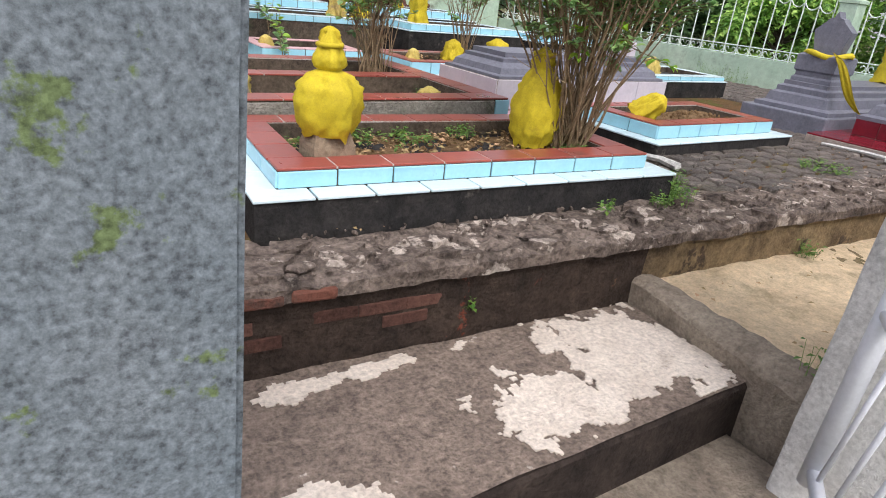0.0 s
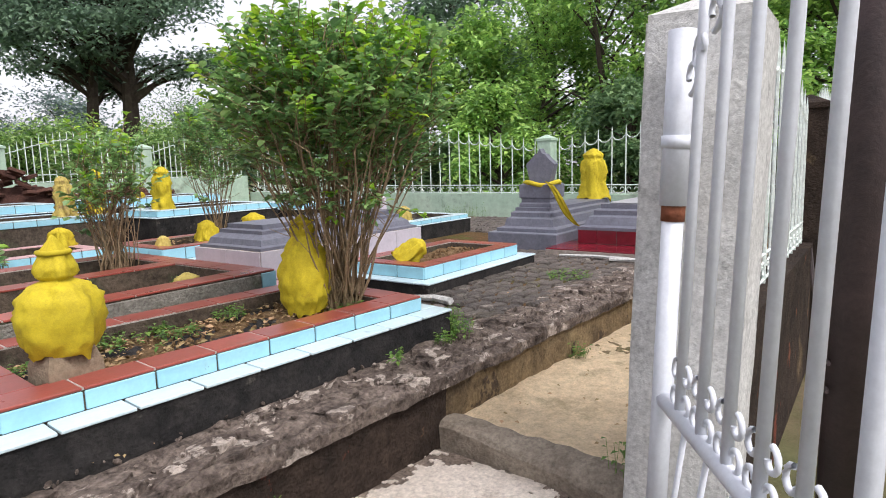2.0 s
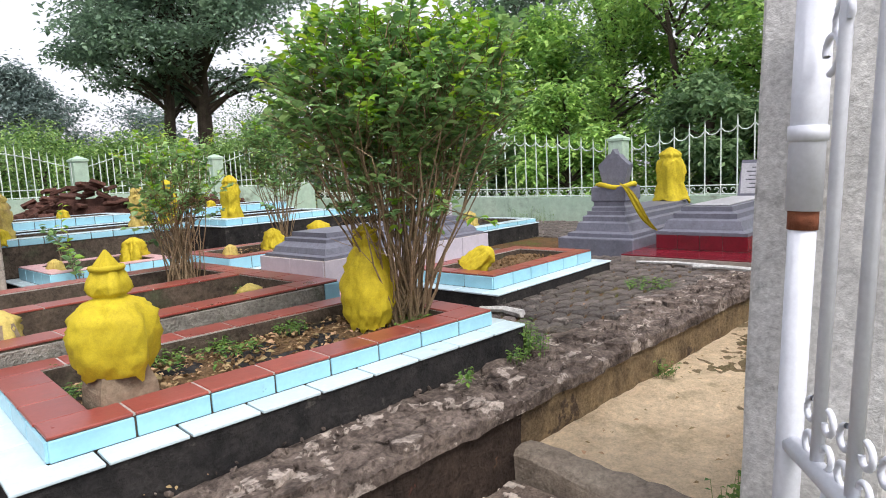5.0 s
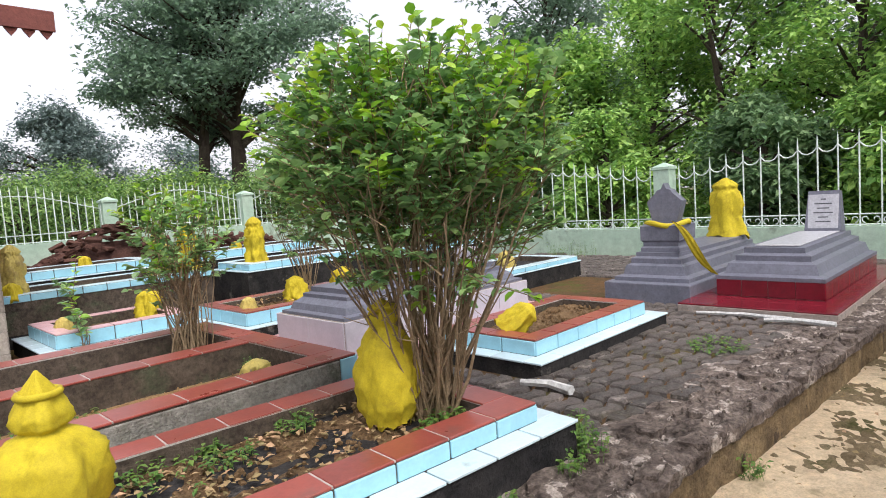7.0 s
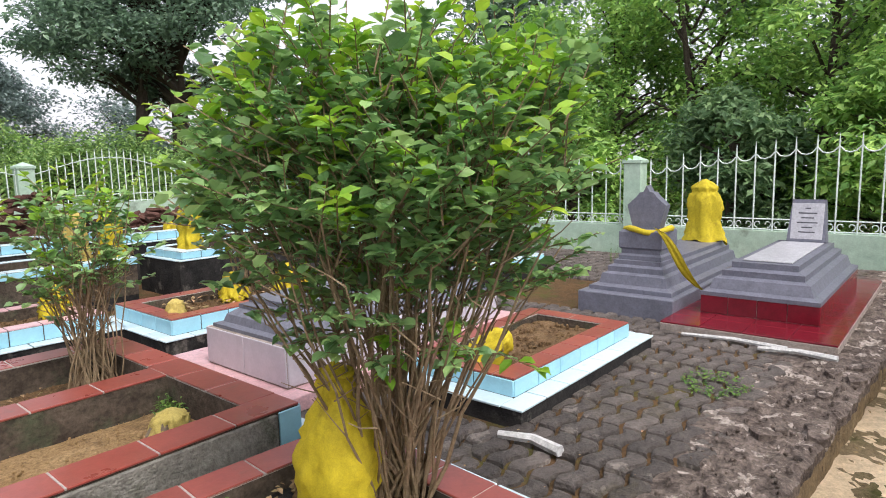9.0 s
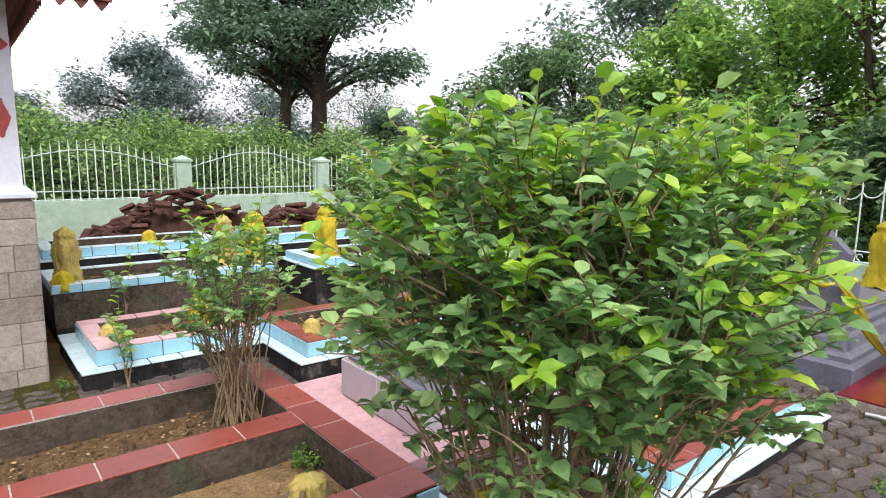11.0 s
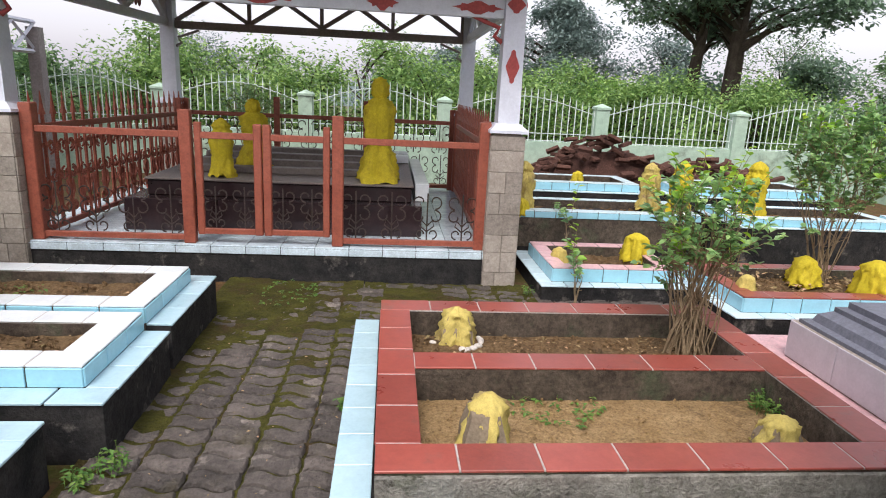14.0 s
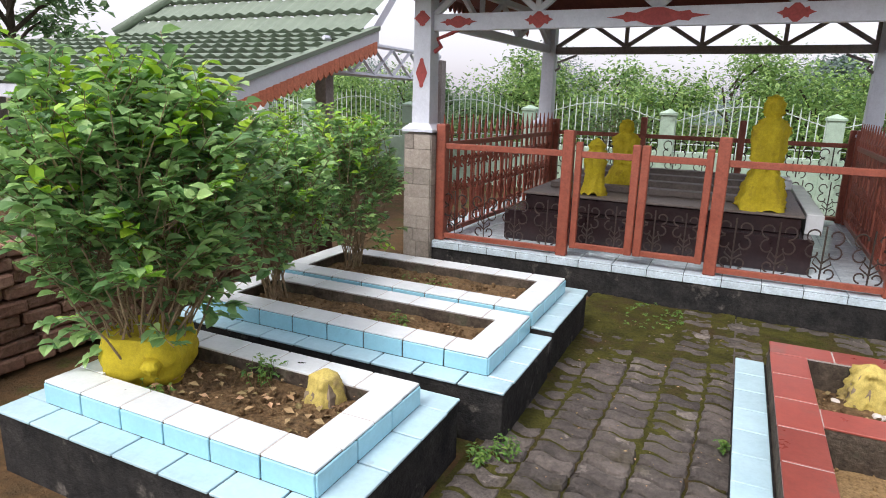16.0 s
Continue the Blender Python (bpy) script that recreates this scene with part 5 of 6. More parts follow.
wrapped(SLIM, 9.15, 3.92, 0.26, 1.2, 61, M_YELLOW, 0.75, 1.35, 0.13, label="broad headstone bound in yellow cloth on the grey tomb", tie=False, foot=False)

# sash from the grey headstone down to the maroon plinth
sash = thing("draped_cloth", "yellow cloth sash tied round the grey headstone", "cloth")
bm = bmesh.new()
tube(bm, [(7.56 + 0.20 * math.cos(a), 3.95 + 0.215 * math.sin(a), 0.545 + 0.02 * math.sin(3 * a)) for a in [k * math.tau / 20 for k in range(21)]], 0.03, 0.03, 6)
part("band", bm, M_YELLOW, sash, "", True)
bm = bmesh.new()
a, b = Vector((7.36, 3.76, 0.56)), Vector((7.25, 3.30, 0.02))
rows = []
for i in range(13):
    u = i / 12
    c = a.lerp(b, u) + Vector((-0.05 * math.sin(u * 3.1), 0, 0.03 * math.sin(u * 7)))
    w = 0.055 + 0.03 * u
    rows.append([bm.verts.new(c + Vector((0.012 * math.sin(k * 1.9 + u * 5), w * (k / 3 - 1), 0.5 * w * (k / 3 - 1)))) for k in range(7)])
for A, B in zip(rows, rows[1:]):
    for k in range(6):
        bm.faces.new((A[k], A[k + 1], B[k + 1], B[k]))
bmesh.ops.solidify(bm, geom=bm.faces[:], thickness=0.012)
part("tail", bm, M_YELLOW, sash, "hanging tail of the sash", True)

# cloth wound round the potted-looking bush foot
wrapc = thing("yellow_wrapping", "wide yellow cloth wound round the foot of the bush", "cloth")
part("knot", lathe([(0.03, 0), (0.045, 0.03), (0.03, 0.06)], 72, 0.1, -1.62, 3.66, 0.22), M_YELLOW, wrapc, "", True)
part("cloth", lathe([(0.17, 0), (0.20, 0.06), (0.21, 0.14), (0.20, 0.20), (0.19, 0.25), (0.16, 0.24)], 71, 0.08, -1.80, 3.80, 0.12, fold=5), M_YELLOW, wrapc, "", True)

# pebbles by the back stone of the double grave
rng = random.Random(3)
for k in range(11):
    bm = bmesh.new()
    bmesh.ops.create_icosphere(bm, subdivisions=2, radius=1.0)
    r = rng.uniform(0.016, 0.028)
    for v in bm.verts:
        v.co = Vector((v.co.x * r * 1.25, v.co.y * r, v.co.z * r * 0.75)) * (1 + 0.2 * noise.noise(v.co + Vector((k, 0, 0))))
    o = tagged(link("pebble", bm, M_PEBBLE, smooth=True), "pale rounded pebble on the soil", "pebble", "pebbles by the headstone")
    a = rng.uniform(3.3, 6.6)
    o.matrix_basis = pose(1.55 + 0.16 * math.cos(a), 5.6 + 0.15 * math.sin(a), -0.045, 0, 0, rng.uniform(0, 180))

# ---- bushes ----
def bush(label, x, y, z, stems, h0, crown, radius, tall, leaves, size, seed, young=0.25, fan=0.75, spread=0.08):
    """Many stems fanning from one foot into a crown of single leaves carried on twigs."""
    rg = random.Random(seed)
    t = thing("bush", label, "bush", "flowering bushes")
    sb, lb, yb = bmesh.new(), bmesh.new(), bmesh.new()
    c = Vector(crown)
    for k in range(stems):
        a = rg.uniform(0, math.tau)
        r0 = spread * math.sqrt(rg.random())
        p = Vector((x + r0 * math.cos(a), y + r0 * math.sin(a), z))
        q = Vector((rg.gauss(0, 0.62), rg.gauss(0, 0.62), rg.uniform(-0.5, 0.8)))
        if q.length > 1:
            q.normalize()
        e = c + Vector((q.x * radius, q.y * radius, q.z * tall - 0.1 * tall)) * 0.85
        m = p.lerp(e, 0.5) + Vector(((x - c.x) * 0.2, (y - c.y) * 0.2, h0 * 0.06))
        pts = []
        for i in range(6):
            u = i / 5
            b = p * (1 - u) ** 2 + m * 2 * u * (1 - u) + e * u * u
            if 0 < i < 5:
                b += Vector((rg.gauss(0, 0.012), rg.gauss(0, 0.012), 0))
            pts.append(b)
        tube(sb, pts, rg.uniform(0.004, 0.010), 0.003, 5, False)
        for j in range(4):
            o = pts[2].lerp(pts[5], rg.random())
            e = o + (rand_dir(rg, 0.3) + Vector((0, 0, 0.7))) * rg.uniform(0.05, 0.16) * min(1, radius * 2)
            tube(sb, [o, o.lerp(e, 0.5) + Vector((rg.gauss(0, 0.01), rg.gauss(0, 0.01), 0)), e], 0.003, 0.0015, 3, False)
    twigs = max(3, leaves // 11)
    for k in range(twigs):
        while True:
            q = Vector((rg.uniform(-1, 1), rg.uniform(-1, 1), rg.uniform(-1, 1)))
            wide = 0.50 + 0.50 * min(1, (q.z + 1) / 1.1)
            if 0.28 < q.length < 1.15 and math.hypot(q.x, q.y) < wide and rg.random() < 0.25 + 0.75 * min(1, (q.z + 1) / 0.8):
                break
        bulge = 1 + 0.28 * noise.noise(q.normalized() * 1.7 + Vector((seed, 0, 0)))
        s = c + Vector((q.x * radius, q.y * radius, q.z * tall)) * bulge * 0.9
        out = (s - (c - Vector((0, 0, tall * 0.8)))).normalized()
        d = (out + 0.6 * rand_dir(rg)).normalized()
        ln = rg.uniform(0.12, 0.26) * (size / 0.06)
        e = s + d * ln
        tube(sb, [s - d * ln * 0.4, s + d * ln * 0.4, e], 0.0035, 0.0018, 3, False)
        newgrowth = rg.random() < (young * (0.35 + 1.5 * max(0, q.z)))
        for j in range(11):
            u = (j + 0.5) / 11
            at = s + d * (ln * u)
            dd = (rand_dir(rg, 0.5) + d * 0.5 + Vector((0, 0, 0.1)))
            sz = size * rg.uniform(0.7, 1.35)
            broad_leaf(yb if newgrowth and j > 3 else lb, at, dd, sz, sz * rg.uniform(0.62, 0.85), Vector((rg.gauss(0, 0.3), rg.gauss(0, 0.3), 1)))
    for k in range(round(30 * young * radius + (4 if leaves > 100 else 0))):
        a = rg.uniform(0, math.tau)
        r = radius * 0.8 * math.sqrt(rg.random())
        s = c + Vector((r * math.cos(a), r * math.sin(a), tall * (0.75 - 0.3 * (r / radius) ** 2)))
        e = s + Vector((rg.gauss(0, 0.08), rg.gauss(0, 0.08), rg.uniform(0.15, 0.33)))
        tube(sb, [s, e], 0.003, 0.0015, 3, False)
        for j in range(8):
            sz = size * rg.uniform(0.8, 1.3)
            broad_leaf(yb, s.lerp(e, j / 8 + 0.12), rand_dir(rg, 0.6) + Vector((0, 0, 0.3)), sz, sz * 0.7, Vector((rg.gauss(0, 0.3), rg.gauss(0, 0.3), 1)))
    tagged(part("branchwork", sb, M_BARK, t, "bundle of grey-brown woody stems"), kind="stuff")
    tagged(part("foliage", lb, M_LEAF, t, "dark green leaves"), kind="stuff")
    tagged(part("young_foliage", yb, M_YOUNG, t, "yellow-green young leaves"), kind="stuff")
    return t

bush("large leafy bush with many woody stems in the tiled grave", 3.20, 3.13, -0.06, 90, 0.5, (3.24, 3.13, 1.06), 0.69, 0.56, 12500, 0.052, 2, 0.36, spread=0.10)
bush("slender sparse bush in the double grave", 3.02, 5.42, -0.08, 46, 0.4, (3.02, 5.42, 0.70), 0.31, 0.38, 1000, 0.058, 4, 0.3, spread=0.15)
bush("young broad-leaved seedling on the paving", 2.72, 6.82, -0.2, 3, 0.1, (2.72, 6.82, 0.08), 0.10, 0.10, 30, 0.07, 41, 0.5, spread=0.02)
bush("young broad-leaved seedling among the graves", 3.0, 8.2, -0.05, 3, 0.1, (3.0, 8.2, 0.25), 0.12, 0.12, 30, 0.07, 42, 0.3, spread=0.02)
bush("dark leafy bush between the graves", 5.0, 6.95, -0.05, 22, 0.4, (5.0, 6.95, 0.95), 0.42, 0.55, 2200, 0.06, 6, 0.08)
bush("dense leafy bush with yellow cloth round its foot", -1.80, 3.80, 0.12, 46, 0.35, (-1.88, 3.85, 0.92), 0.58, 0.62, 7500, 0.075, 8, 0.22, spread=0.13)
bush("leafy shrub growing out of the white grave", -2.05, 5.04, 0.12, 22, 0.3, (-2.05, 5.05, 0.70), 0.38, 0.50, 2800, 0.062, 10, 0.2)
bush("leafy shrub growing out of the white grave", -2.02, 5.95, 0.12, 18, 0.3, (-2.02, 5.95, 0.76), 0.38, 0.52, 2800, 0.06, 12, 0.2)
bush("leafy shrub against the brick wall", -2.9, 6.4, -0.2, 16, 0.3, (-2.9, 6.4, 0.85), 0.5, 0.45, 1000, 0.07, 13, 0.12)
bush("clipped dark bush inside the tomb enclosure", -0.9, 11.4, -0.2, 14, 0.3, (-0.9, 11.4, 1.15), 0.5, 0.25, 900, 0.05, 15, 0.0)

# ---- weeds and litter ----
def weed(x, y, z, r, n, seed, h=0.07):
    rg = random.Random(seed)
    bm = bmesh.new()
    for k in range(n):
        a = rg.uniform(0, math.tau)
        q = r * math.sqrt(rg.random())
        b = Vector((x + q * math.cos(a), y + q * math.sin(a), z))
        e = b + Vector((rg.gauss(0, 0.015), rg.gauss(0, 0.015), rg.uniform(0.25, 1) * h))
        tube(bm, [b, e], 0.0015, 0.001, 3, False)
        for j in range(3):
            sz = rg.uniform(0.018, 0.04)
            leaf(bm, b.lerp(e, 0.4 + 0.3 * j), rand_dir(rg, 0.4), sz, sz * 0.6)
    return tagged(link("weed", bm, M_WEED), "small green weed growing from a crack", "weed", kind="stuff")
for k, (x, y, z, r, n, h) in enumerate(((2.7, 3.55, -0.03, 0.10, 36, 0.07), (2.0, 3.62, -0.03, 0.12, 40, 0.06), (3.1, 2.95, -0.03, 0.14, 60, 0.06), (1.55, 3.75, -0.03, 0.05, 16, 0.09), (1.75, 3.0, -0.03, 0.08, 20, 0.04), (3.62, 2.6, -0.2, 0.07, 40, 0.16), (3.52, 2.5, -0.2, 0.09, 40, 0.12), (3.3, 2.46, -0.18, 0.05, 18, 0.08), (2.9, 2.46, -0.16, 0.05, 12, 0.06), (1.95, 2.27, -0.45, 0.02, 5, 0.1), (2.95, 1.25, -0.45, 0.12, 40, 0.14), (4.3, 2.08, -0.47, 0.07, 20, 0.1), (5.6, 2.75, -0.2, 0.24, 70, 0.04), (1.6, 3.45, -0.03, 0.10, 20, 0.05), (2.3, 3.5, -0.03, 0.14, 30, 0.06), (1.9, 2.95, -0.03, 0.06, 12, 0.05), (3.13, 4.72, -0.06, 0.09, 40, 0.10), (2.0, 4.78, -0.06, 0.25, 60, 0.03), (2.6, 4.25, -0.06, 0.06, 14, 0.05), (-0.12, 4.42, -0.19, 0.08, 26, 0.09), (-0.2, 4.33, -0.19, 0.07, 18, 0.06), (0.86, 5.0, -0.19, 0.04, 12, 0.05), (-1.25, 4.0, 0.12, 0.10, 30, 0.13), (-1.55, 3.6, 0.12, 0.07, 22, 0.12), (-1.1, 5.0, 0.12, 0.12, 18, 0.07), (-1.3, 5.85, 0.12, 0.2, 26, 0.06), (0.25, 6.95, -0.19, 0.35, 60, 0.015), (9.9, 5.0, -0.2, 0.4, 60, 0.3), (10.3, 7.0, -0.2, 0.5, 70, 0.3), (2.2, 3.55, -0.02, 0.3, 40, 0.03), (2.35, 7.0, -0.19, 0.05, 14, 0.1))):
    weed(x, y, z, r, n, 100 + k, h)

def litter(label, x0, x1, y0, y1, z, n, seed, m=None, s0=0.015, s1=0.04):
    rg = random.Random(seed)
    bm = bmesh.new()
    for k in range(n):
        d = rand_dir(rg, 0.15)
        sz = rg.uniform(s0, s1)
        leaf(bm, Vector((rg.uniform(x0, x1), rg.uniform(y0, y1), z + rg.uniform(0, 0.02))), d, sz, sz * 0.6, Vector((rg.gauss(0, 0.3), rg.gauss(0, 0.3), 1)))
    return tagged(link("leaf_litter", bm, m or M_DRY), label, "leaves", kind="stuff")
litter("dry fallen leaves on the grave soil", 1.45, 3.15, 2.88, 3.6, -0.03, 620, 1, s1=0.05)
litter("dry fallen leaves on the grave soil", 4.1, 5.7, 6.5, 7.2, 0.0, 240, 2, s1=0.07)
litter("dry fallen leaves on the grave soil", 1.3, 3.1, 5.1, 5.7, -0.045, 120, 3)
litter("dry fallen leaves on the grave soil", -1.8, -0.7, 3.6, 4.05, 0.13, 90, 4, s1=0.06)
litter("dry fallen leaves on the grave soil", -2.1, -0.55, 4.85, 6.1, 0.13, 130, 5, s1=0.05)
litter("twigs and dry bits scattered on the sand", 3.1, 7.5, 1.25, 2.0, -0.45, 130, 6, s1=0.04)
litter("dry bits scattered on the paving", -0.1, 6.7, 2.6, 3.4, -0.185, 90, 7, s0=0.008, s1=0.025)
litter("dry bits scattered on the paving", -0.1, 0.85, 3.5, 7.2, -0.185, 120, 8, s0=0.006, s1=0.022)

rng = random.Random(21)
for x, y, w, h in ((6.62, 2.9, 0.02, 0.75), (6.55, 2.45, 0.025, 0.5), (4.2, 3.2, 0.03, 0.35)):
    bm = bmesh.new()
    tube(bm, [(x, y - h / 2, G + 0.02), (x + 0.03, y, G + 0.025), (x - 0.02, y + h / 2, G + 0.02)], w, w * 0.7, 6)
    tagged(link("broken_edging", bm, M_CONC), "broken strip of pale mortar on the paving", "rubble", "mortar strips")

# ---- trees beyond the fences ----
def tree(label, x, y, h, rx, trunk_r, clumps, leaves, size, m, seed, low=0.35, z0=-0.9, flat=0.55, group="trees behind the cemetery"):
    rg = random.Random(seed)
    t = thing("tree", label, "tree", group)
    tb, lb = bmesh.new(), bmesh.new()
    top = h * 0.8
    base = Vector((x, y, z0 - 0.1))
    sway = Vector((rg.gauss(0, 0.3), rg.gauss(0, 0.3), 0))
    tube(tb, [base + Vector((0, 0, top * u)) + sway * u * u for u in (0, 0.15, 0.35, 0.55, 0.75, 1.0)], trunk_r, trunk_r * 0.3, 8)
    for k in range(clumps):
        u = low + (1 - low) * (k + rg.random()) / clumps
        a = rg.uniform(0, math.tau)
        prof = math.sin(math.pi * min(1, (u - low) / (1 - low) * 0.82 + 0.16)) ** 0.7
        rr = rx * prof * rg.uniform(0.35, 1.0)
        c = Vector((x + rr * math.cos(a), y + rr * math.sin(a), z0 + h * u * 0.97))
        s = base + Vector((0, 0, min(top, h * u * 0.8))) + sway * (u * 0.8) ** 2
        tube(tb, [s, s.lerp(c, 0.5) + Vector((0, 0, 0.1 * rr)), c], trunk_r * 0.28, 0.02, 5, False)
        cr = rx * rg.uniform(0.26, 0.46)
        for j in range(leaves // clumps):
            q = Vector((rg.gauss(0, 0.5), rg.gauss(0, 0.5), rg.gauss(0, 0.5) * flat))
            if q.length > 0.95:
                q *= rg.uniform(0.3, 0.95) / q.length
            p = c + q * cr
            sz = size * rg.uniform(0.6, 1.4)
            leaf(lb, p, rand_dir(rg, 0.7) - Vector((0, 0, 0.15)), sz, sz * 0.5, Vector((rg.gauss(0, 0.4), rg.gauss(0, 0.4), 1)))
    part("trunk", tb, M_TRUNK, t, "brown-grey trunk and limbs")
    tagged(part("crown", lb, m, t), kind="stuff")
    return t

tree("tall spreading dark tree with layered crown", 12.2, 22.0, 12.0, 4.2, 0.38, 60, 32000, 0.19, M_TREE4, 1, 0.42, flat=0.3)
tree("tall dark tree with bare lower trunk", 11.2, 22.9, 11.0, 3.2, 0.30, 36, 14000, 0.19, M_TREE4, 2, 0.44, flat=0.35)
tree("far tree tinted blue-green for haze", 9.9, 36, 7.5, 3.3, 0.4, 46, 22000, 0.22, M_TREE3, 3, 0.25)
tree("far tree tinted blue-green for haze", 5.0, 39, 4.8, 3.0, 0.4, 24, 6000, 0.34, M_TREE3, 4, 0.2)
for k, (x, y, h, r, m, lo) in enumerate(((20, 20, 6.5, 3.0, M_TREE1, 0.2), (22, 15, 12, 3.6, M_TREE4, 0.35), (18.5, 11.5, 6.5, 2.4, M_TREE2, 0.1), (17.0, 8.8, 7.0, 2.2, M_TREE2, 0.1), (21, 7.5, 11, 3.6, M_TREE1, 0.2), (16.0, 6.2, 8.0, 2.2, M_TREE2, 0.05), (16.0, 3.8, 8.5, 2.4, M_TREE2, 0.05), (15.5, 1.4, 8.0, 2.3, M_TREE2, 0.05), (15.0, -1.0, 7.5, 2.3, M_TREE2, 0.05), (19, -1.5, 10, 3.0, M_TREE2, 0.1), (20, 3, 11, 3.2, M_TREE1, 0.1), (16.8, 14.5, 6.0, 2.2, M_TREE1, 0.05), (13.2, 7.8, 3.4, 1.4, M_TREE2, 0.03), (13.4, 4.8, 3.3, 1.4, M_TREE1, 0.03), (13.4, 2.2, 3.8, 1.5, M_TREE2, 0.03), (13.2, -0.6, 3.8, 1.5, M_TREE2, 0.03), (13.2, 10.6, 3.0, 1.4, M_TREE1, 0.03))):
    tree("dense bright green tree behind the fence" if m is M_TREE2 else "dense dark green tree behind the fence", x, y, h, r, 0.14, 34, 13000, 0.16 if x < 18 else 0.24, m, 20 + k, lo, flat=0.7)
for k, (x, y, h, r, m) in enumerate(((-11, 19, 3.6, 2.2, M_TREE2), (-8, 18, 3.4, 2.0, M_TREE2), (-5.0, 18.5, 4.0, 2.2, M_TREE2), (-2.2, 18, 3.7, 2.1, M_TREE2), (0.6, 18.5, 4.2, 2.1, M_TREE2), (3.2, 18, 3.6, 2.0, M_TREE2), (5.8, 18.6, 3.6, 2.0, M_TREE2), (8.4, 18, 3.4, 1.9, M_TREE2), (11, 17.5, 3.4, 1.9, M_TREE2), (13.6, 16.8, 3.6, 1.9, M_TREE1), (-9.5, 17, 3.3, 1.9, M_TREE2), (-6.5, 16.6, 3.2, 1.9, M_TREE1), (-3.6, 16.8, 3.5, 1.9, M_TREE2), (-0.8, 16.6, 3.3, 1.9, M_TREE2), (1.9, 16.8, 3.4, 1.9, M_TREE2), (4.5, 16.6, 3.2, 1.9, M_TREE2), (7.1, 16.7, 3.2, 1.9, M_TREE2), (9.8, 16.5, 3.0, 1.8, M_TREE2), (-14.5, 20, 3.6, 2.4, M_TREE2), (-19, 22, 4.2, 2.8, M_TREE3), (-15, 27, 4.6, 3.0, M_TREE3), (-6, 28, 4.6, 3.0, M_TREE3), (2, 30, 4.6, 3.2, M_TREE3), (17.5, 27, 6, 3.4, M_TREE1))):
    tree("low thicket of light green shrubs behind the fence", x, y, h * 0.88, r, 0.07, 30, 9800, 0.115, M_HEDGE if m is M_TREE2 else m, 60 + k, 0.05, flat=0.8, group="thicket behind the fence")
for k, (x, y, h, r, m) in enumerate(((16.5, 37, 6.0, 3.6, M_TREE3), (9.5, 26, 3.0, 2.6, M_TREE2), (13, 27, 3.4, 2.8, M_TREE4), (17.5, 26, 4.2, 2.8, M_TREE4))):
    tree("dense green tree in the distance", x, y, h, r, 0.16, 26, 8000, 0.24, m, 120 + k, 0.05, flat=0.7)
tree("dark leafy tree beyond the green roof", -13.5, 10.2, 5.6, 2.0, 0.2, 20, 4500, 0.22, M_TREE1, 90, 0.3)
# hills get their haze from the M_TREE3 colour
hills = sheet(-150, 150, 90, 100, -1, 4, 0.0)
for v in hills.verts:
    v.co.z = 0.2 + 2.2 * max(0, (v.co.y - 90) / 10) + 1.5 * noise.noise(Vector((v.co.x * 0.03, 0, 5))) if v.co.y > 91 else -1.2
tagged(link("backdrop", hills, M_TREE3), "far line of wooded hills tinted for haze", "hills", kind="structure")

# ---- interlocking wavy pavers ----
PL, PW = 0.245, 0.124
def paver_mesh(bm, at=(0, 0, 0), turn=0.0, z=0.0, T=0.06):
    """One wavy block with a worn rounded rim."""
    n = 8
    def ring(inset, zz):
        hl, hw = PL / 2 - inset, PW / 2 - inset - 0.003
        long = [(hl * (2 * k / n - 1), 0.022 * math.sin(math.tau * k / n)) for k in range(n + 1)]
        pts = [(a, b - hw) for a, b in long] + [(hl + 0.008, 0.0)] + [(a, b + hw) for a, b in long[::-1]] + [(-hl + 0.008, 0.0)]
        c, s = math.cos(turn), math.sin(turn)
        return [bm.verts.new((at[0] + a * c - b * s, at[1] + a * s + b * c, at[2] + zz)) for a, b in pts]
    A, B, C = ring(0.006, z - T), ring(0.006, z - 0.022), ring(0.014, z - 0.005)
    D = ring(0.034, z)
    m = len(A)
    for X, Y in ((A, B), (B, C), (C, D)):
        for k in range(m):
            bm.faces.new((X[k], X[(k + 1) % m], Y[(k + 1) % m], Y[k]))
    bm.faces.new(D)

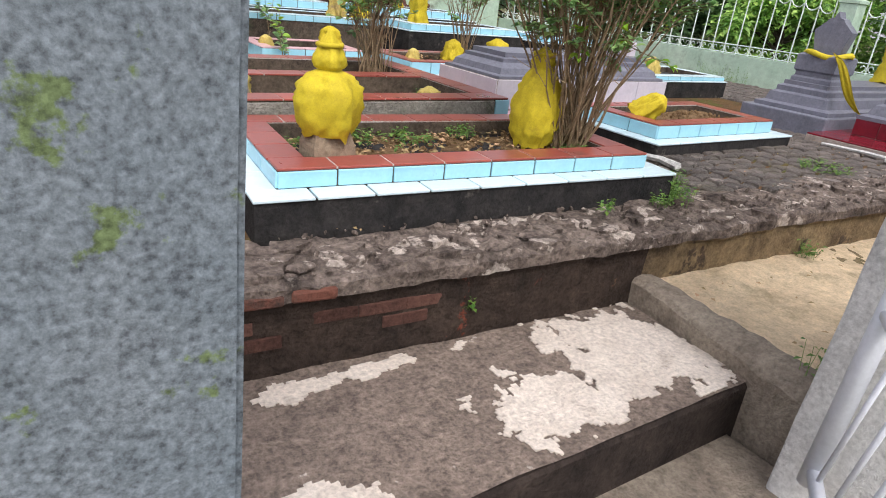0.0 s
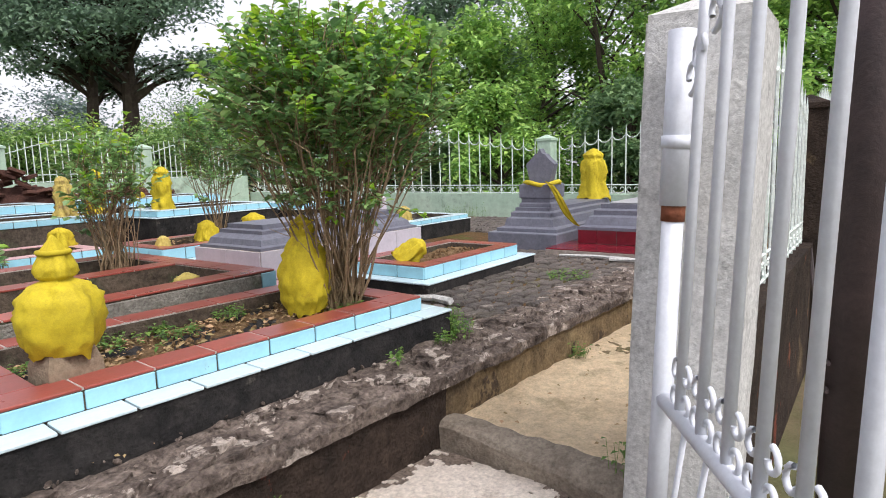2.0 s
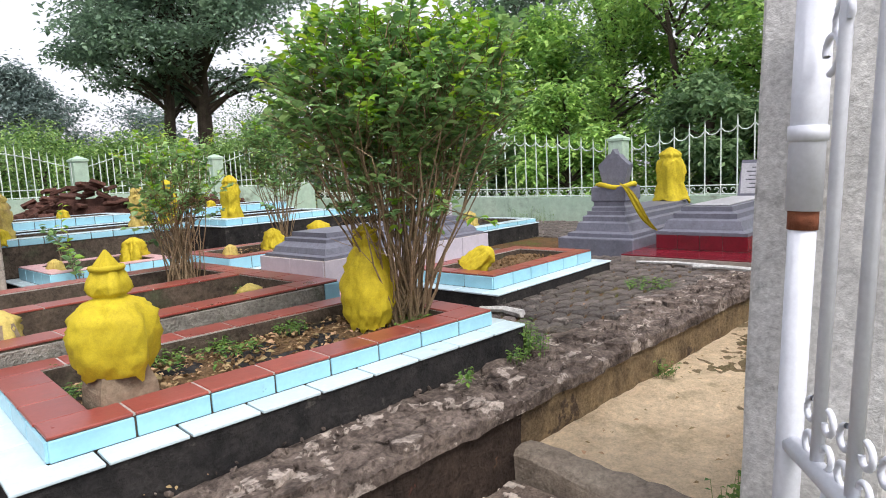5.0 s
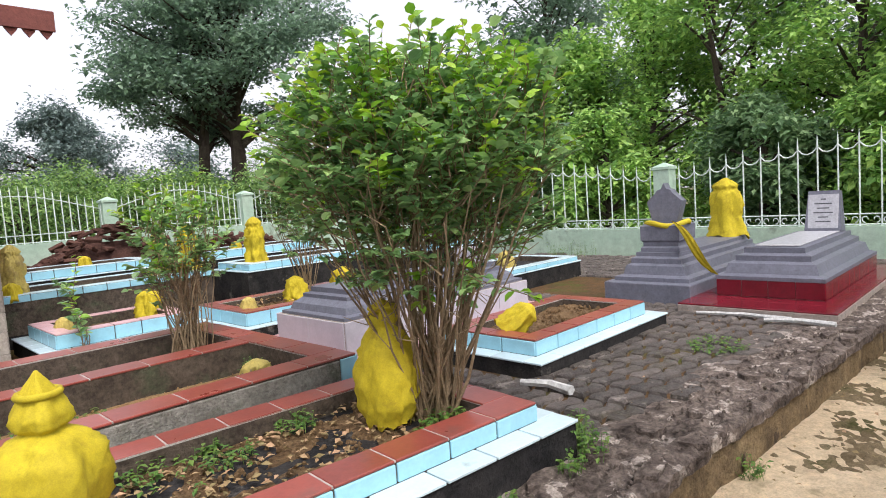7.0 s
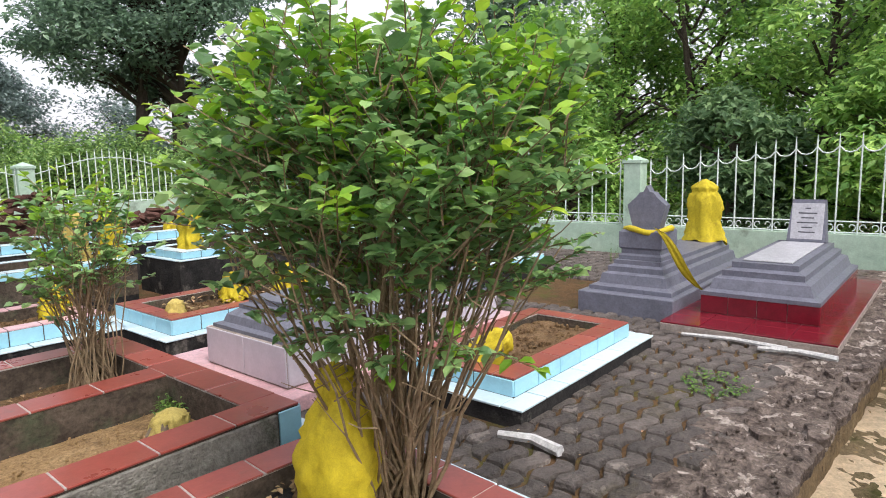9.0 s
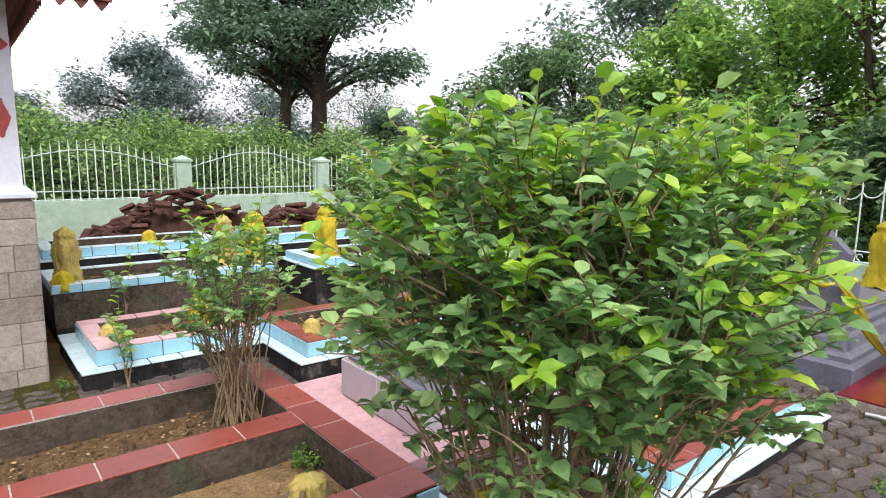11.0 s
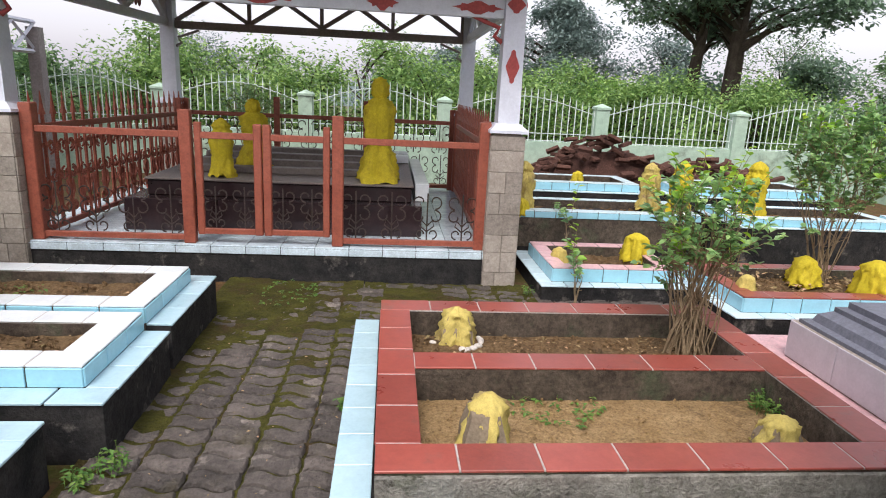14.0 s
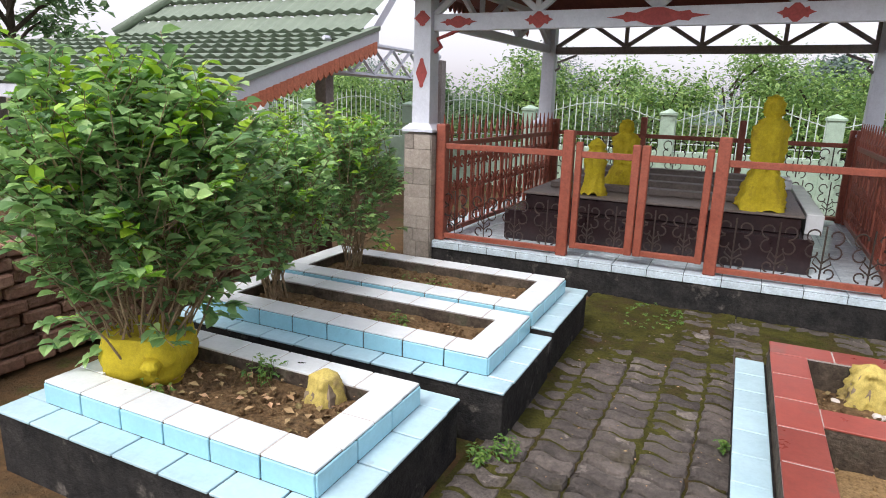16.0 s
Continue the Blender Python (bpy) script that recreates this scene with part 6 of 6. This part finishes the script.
paving = thing("paving", "dark worn interlocking wavy concrete pavers with mossy joints", "paving", kind="structure")
bm = bmesh.new()
paver_mesh(bm)
pme = bpy.data.meshes.new("paver")
bm.to_mesh(pme)
bm.free()
pme.materials.append(M_PAVER)
rest = bmesh.new()
rng = random.Random(77)
count = 0
def lay(x0, x1, y0, y1, single, skip=None):
    global count
    j = 0
    y = y0
    while y < y1:
        x = x0 + 0.02 * math.sin(y * 1.3)
        while x < x1:
            if not (skip and skip(x, y)):
                z = G + rng.uniform(-0.008, 0.008) + 0.012 * noise.noise(Vector((x * 1.5, y * 1.5, 1)))
                if single(x, y) and count < 300:
                    ob = new("paver", pme)
                    ob.matrix_basis = pose(x, y, z, rng.uniform(-1.5, 1.5), rng.uniform(-1.5, 1.5), rng.uniform(-2, 2))
                    ob.parent = paving
                    count += 1
                else:
                    paver_mesh(rest, (x, y, z), rng.uniform(-0.03, 0.03))
            x += PL
        y += PW
        j += 1
lay(-0.14, 0.92, 2.75, 7.33, lambda x, y: y > 3.6)
lay(3.6, 10.8, 2.5, 3.45, lambda x, y: x < 5.6, lambda x, y: y < ledge_y(x) + 0.40)
lay(3.45, 4.4, 3.45, 4.55, lambda x, y: False)
lay(6.2, 7.1, 3.45, 5.6, lambda x, y: False)
lay(0.95, 3.9, 5.98, 7.33, lambda x, y: False)
lay(8.6, 10.8, 4.5, 8.0, lambda x, y: False)
def moss(x0, x1, y0, y1, grow, step=0.02):
    """Moss and earth filling the joints and creeping over the blocks."""
    bm = sheet(x0, x1, y0, y1, G - 0.022, step, 0.0)
    for v in bm.verts:
        x, y = v.co.x, v.co.y
        n = noise.noise(Vector((x * 2.6, y * 2.6, 4.4))) + 0.6 * noise.noise(Vector((x * 9, y * 9, 6.4))) + 0.5 * noise.noise(Vector((x * 30, y * 30, 8.4)))
        v.co.z += 0.016 * n + grow(x, y)
    return bm
tagged(part("moss", moss(-0.3, 0.89, 2.75, 7.3, lambda x, y: 0.004 + 0.024 * max(0, (y - 4.8) / 2.5) + 0.016 * max(0, (0.12 - x) / 0.3)), M_MOSS, paving, "yellow-green moss in the joints", True), kind="stuff")
tagged(part("moss", moss(0.9, 2.4, 5.95, 7.3, lambda x, y: 0.018), M_MOSS, paving, "yellow-green moss in the joints", True), kind="stuff")
tagged(part("moss", moss(3.6, 6.7, 2.55, 3.45, lambda x, y: -0.004), M_JOINT, paving, "earth in the joints", True), kind="stuff")
tagged(part("far_pavers", rest, M_PAVER, paving), kind="stuff")
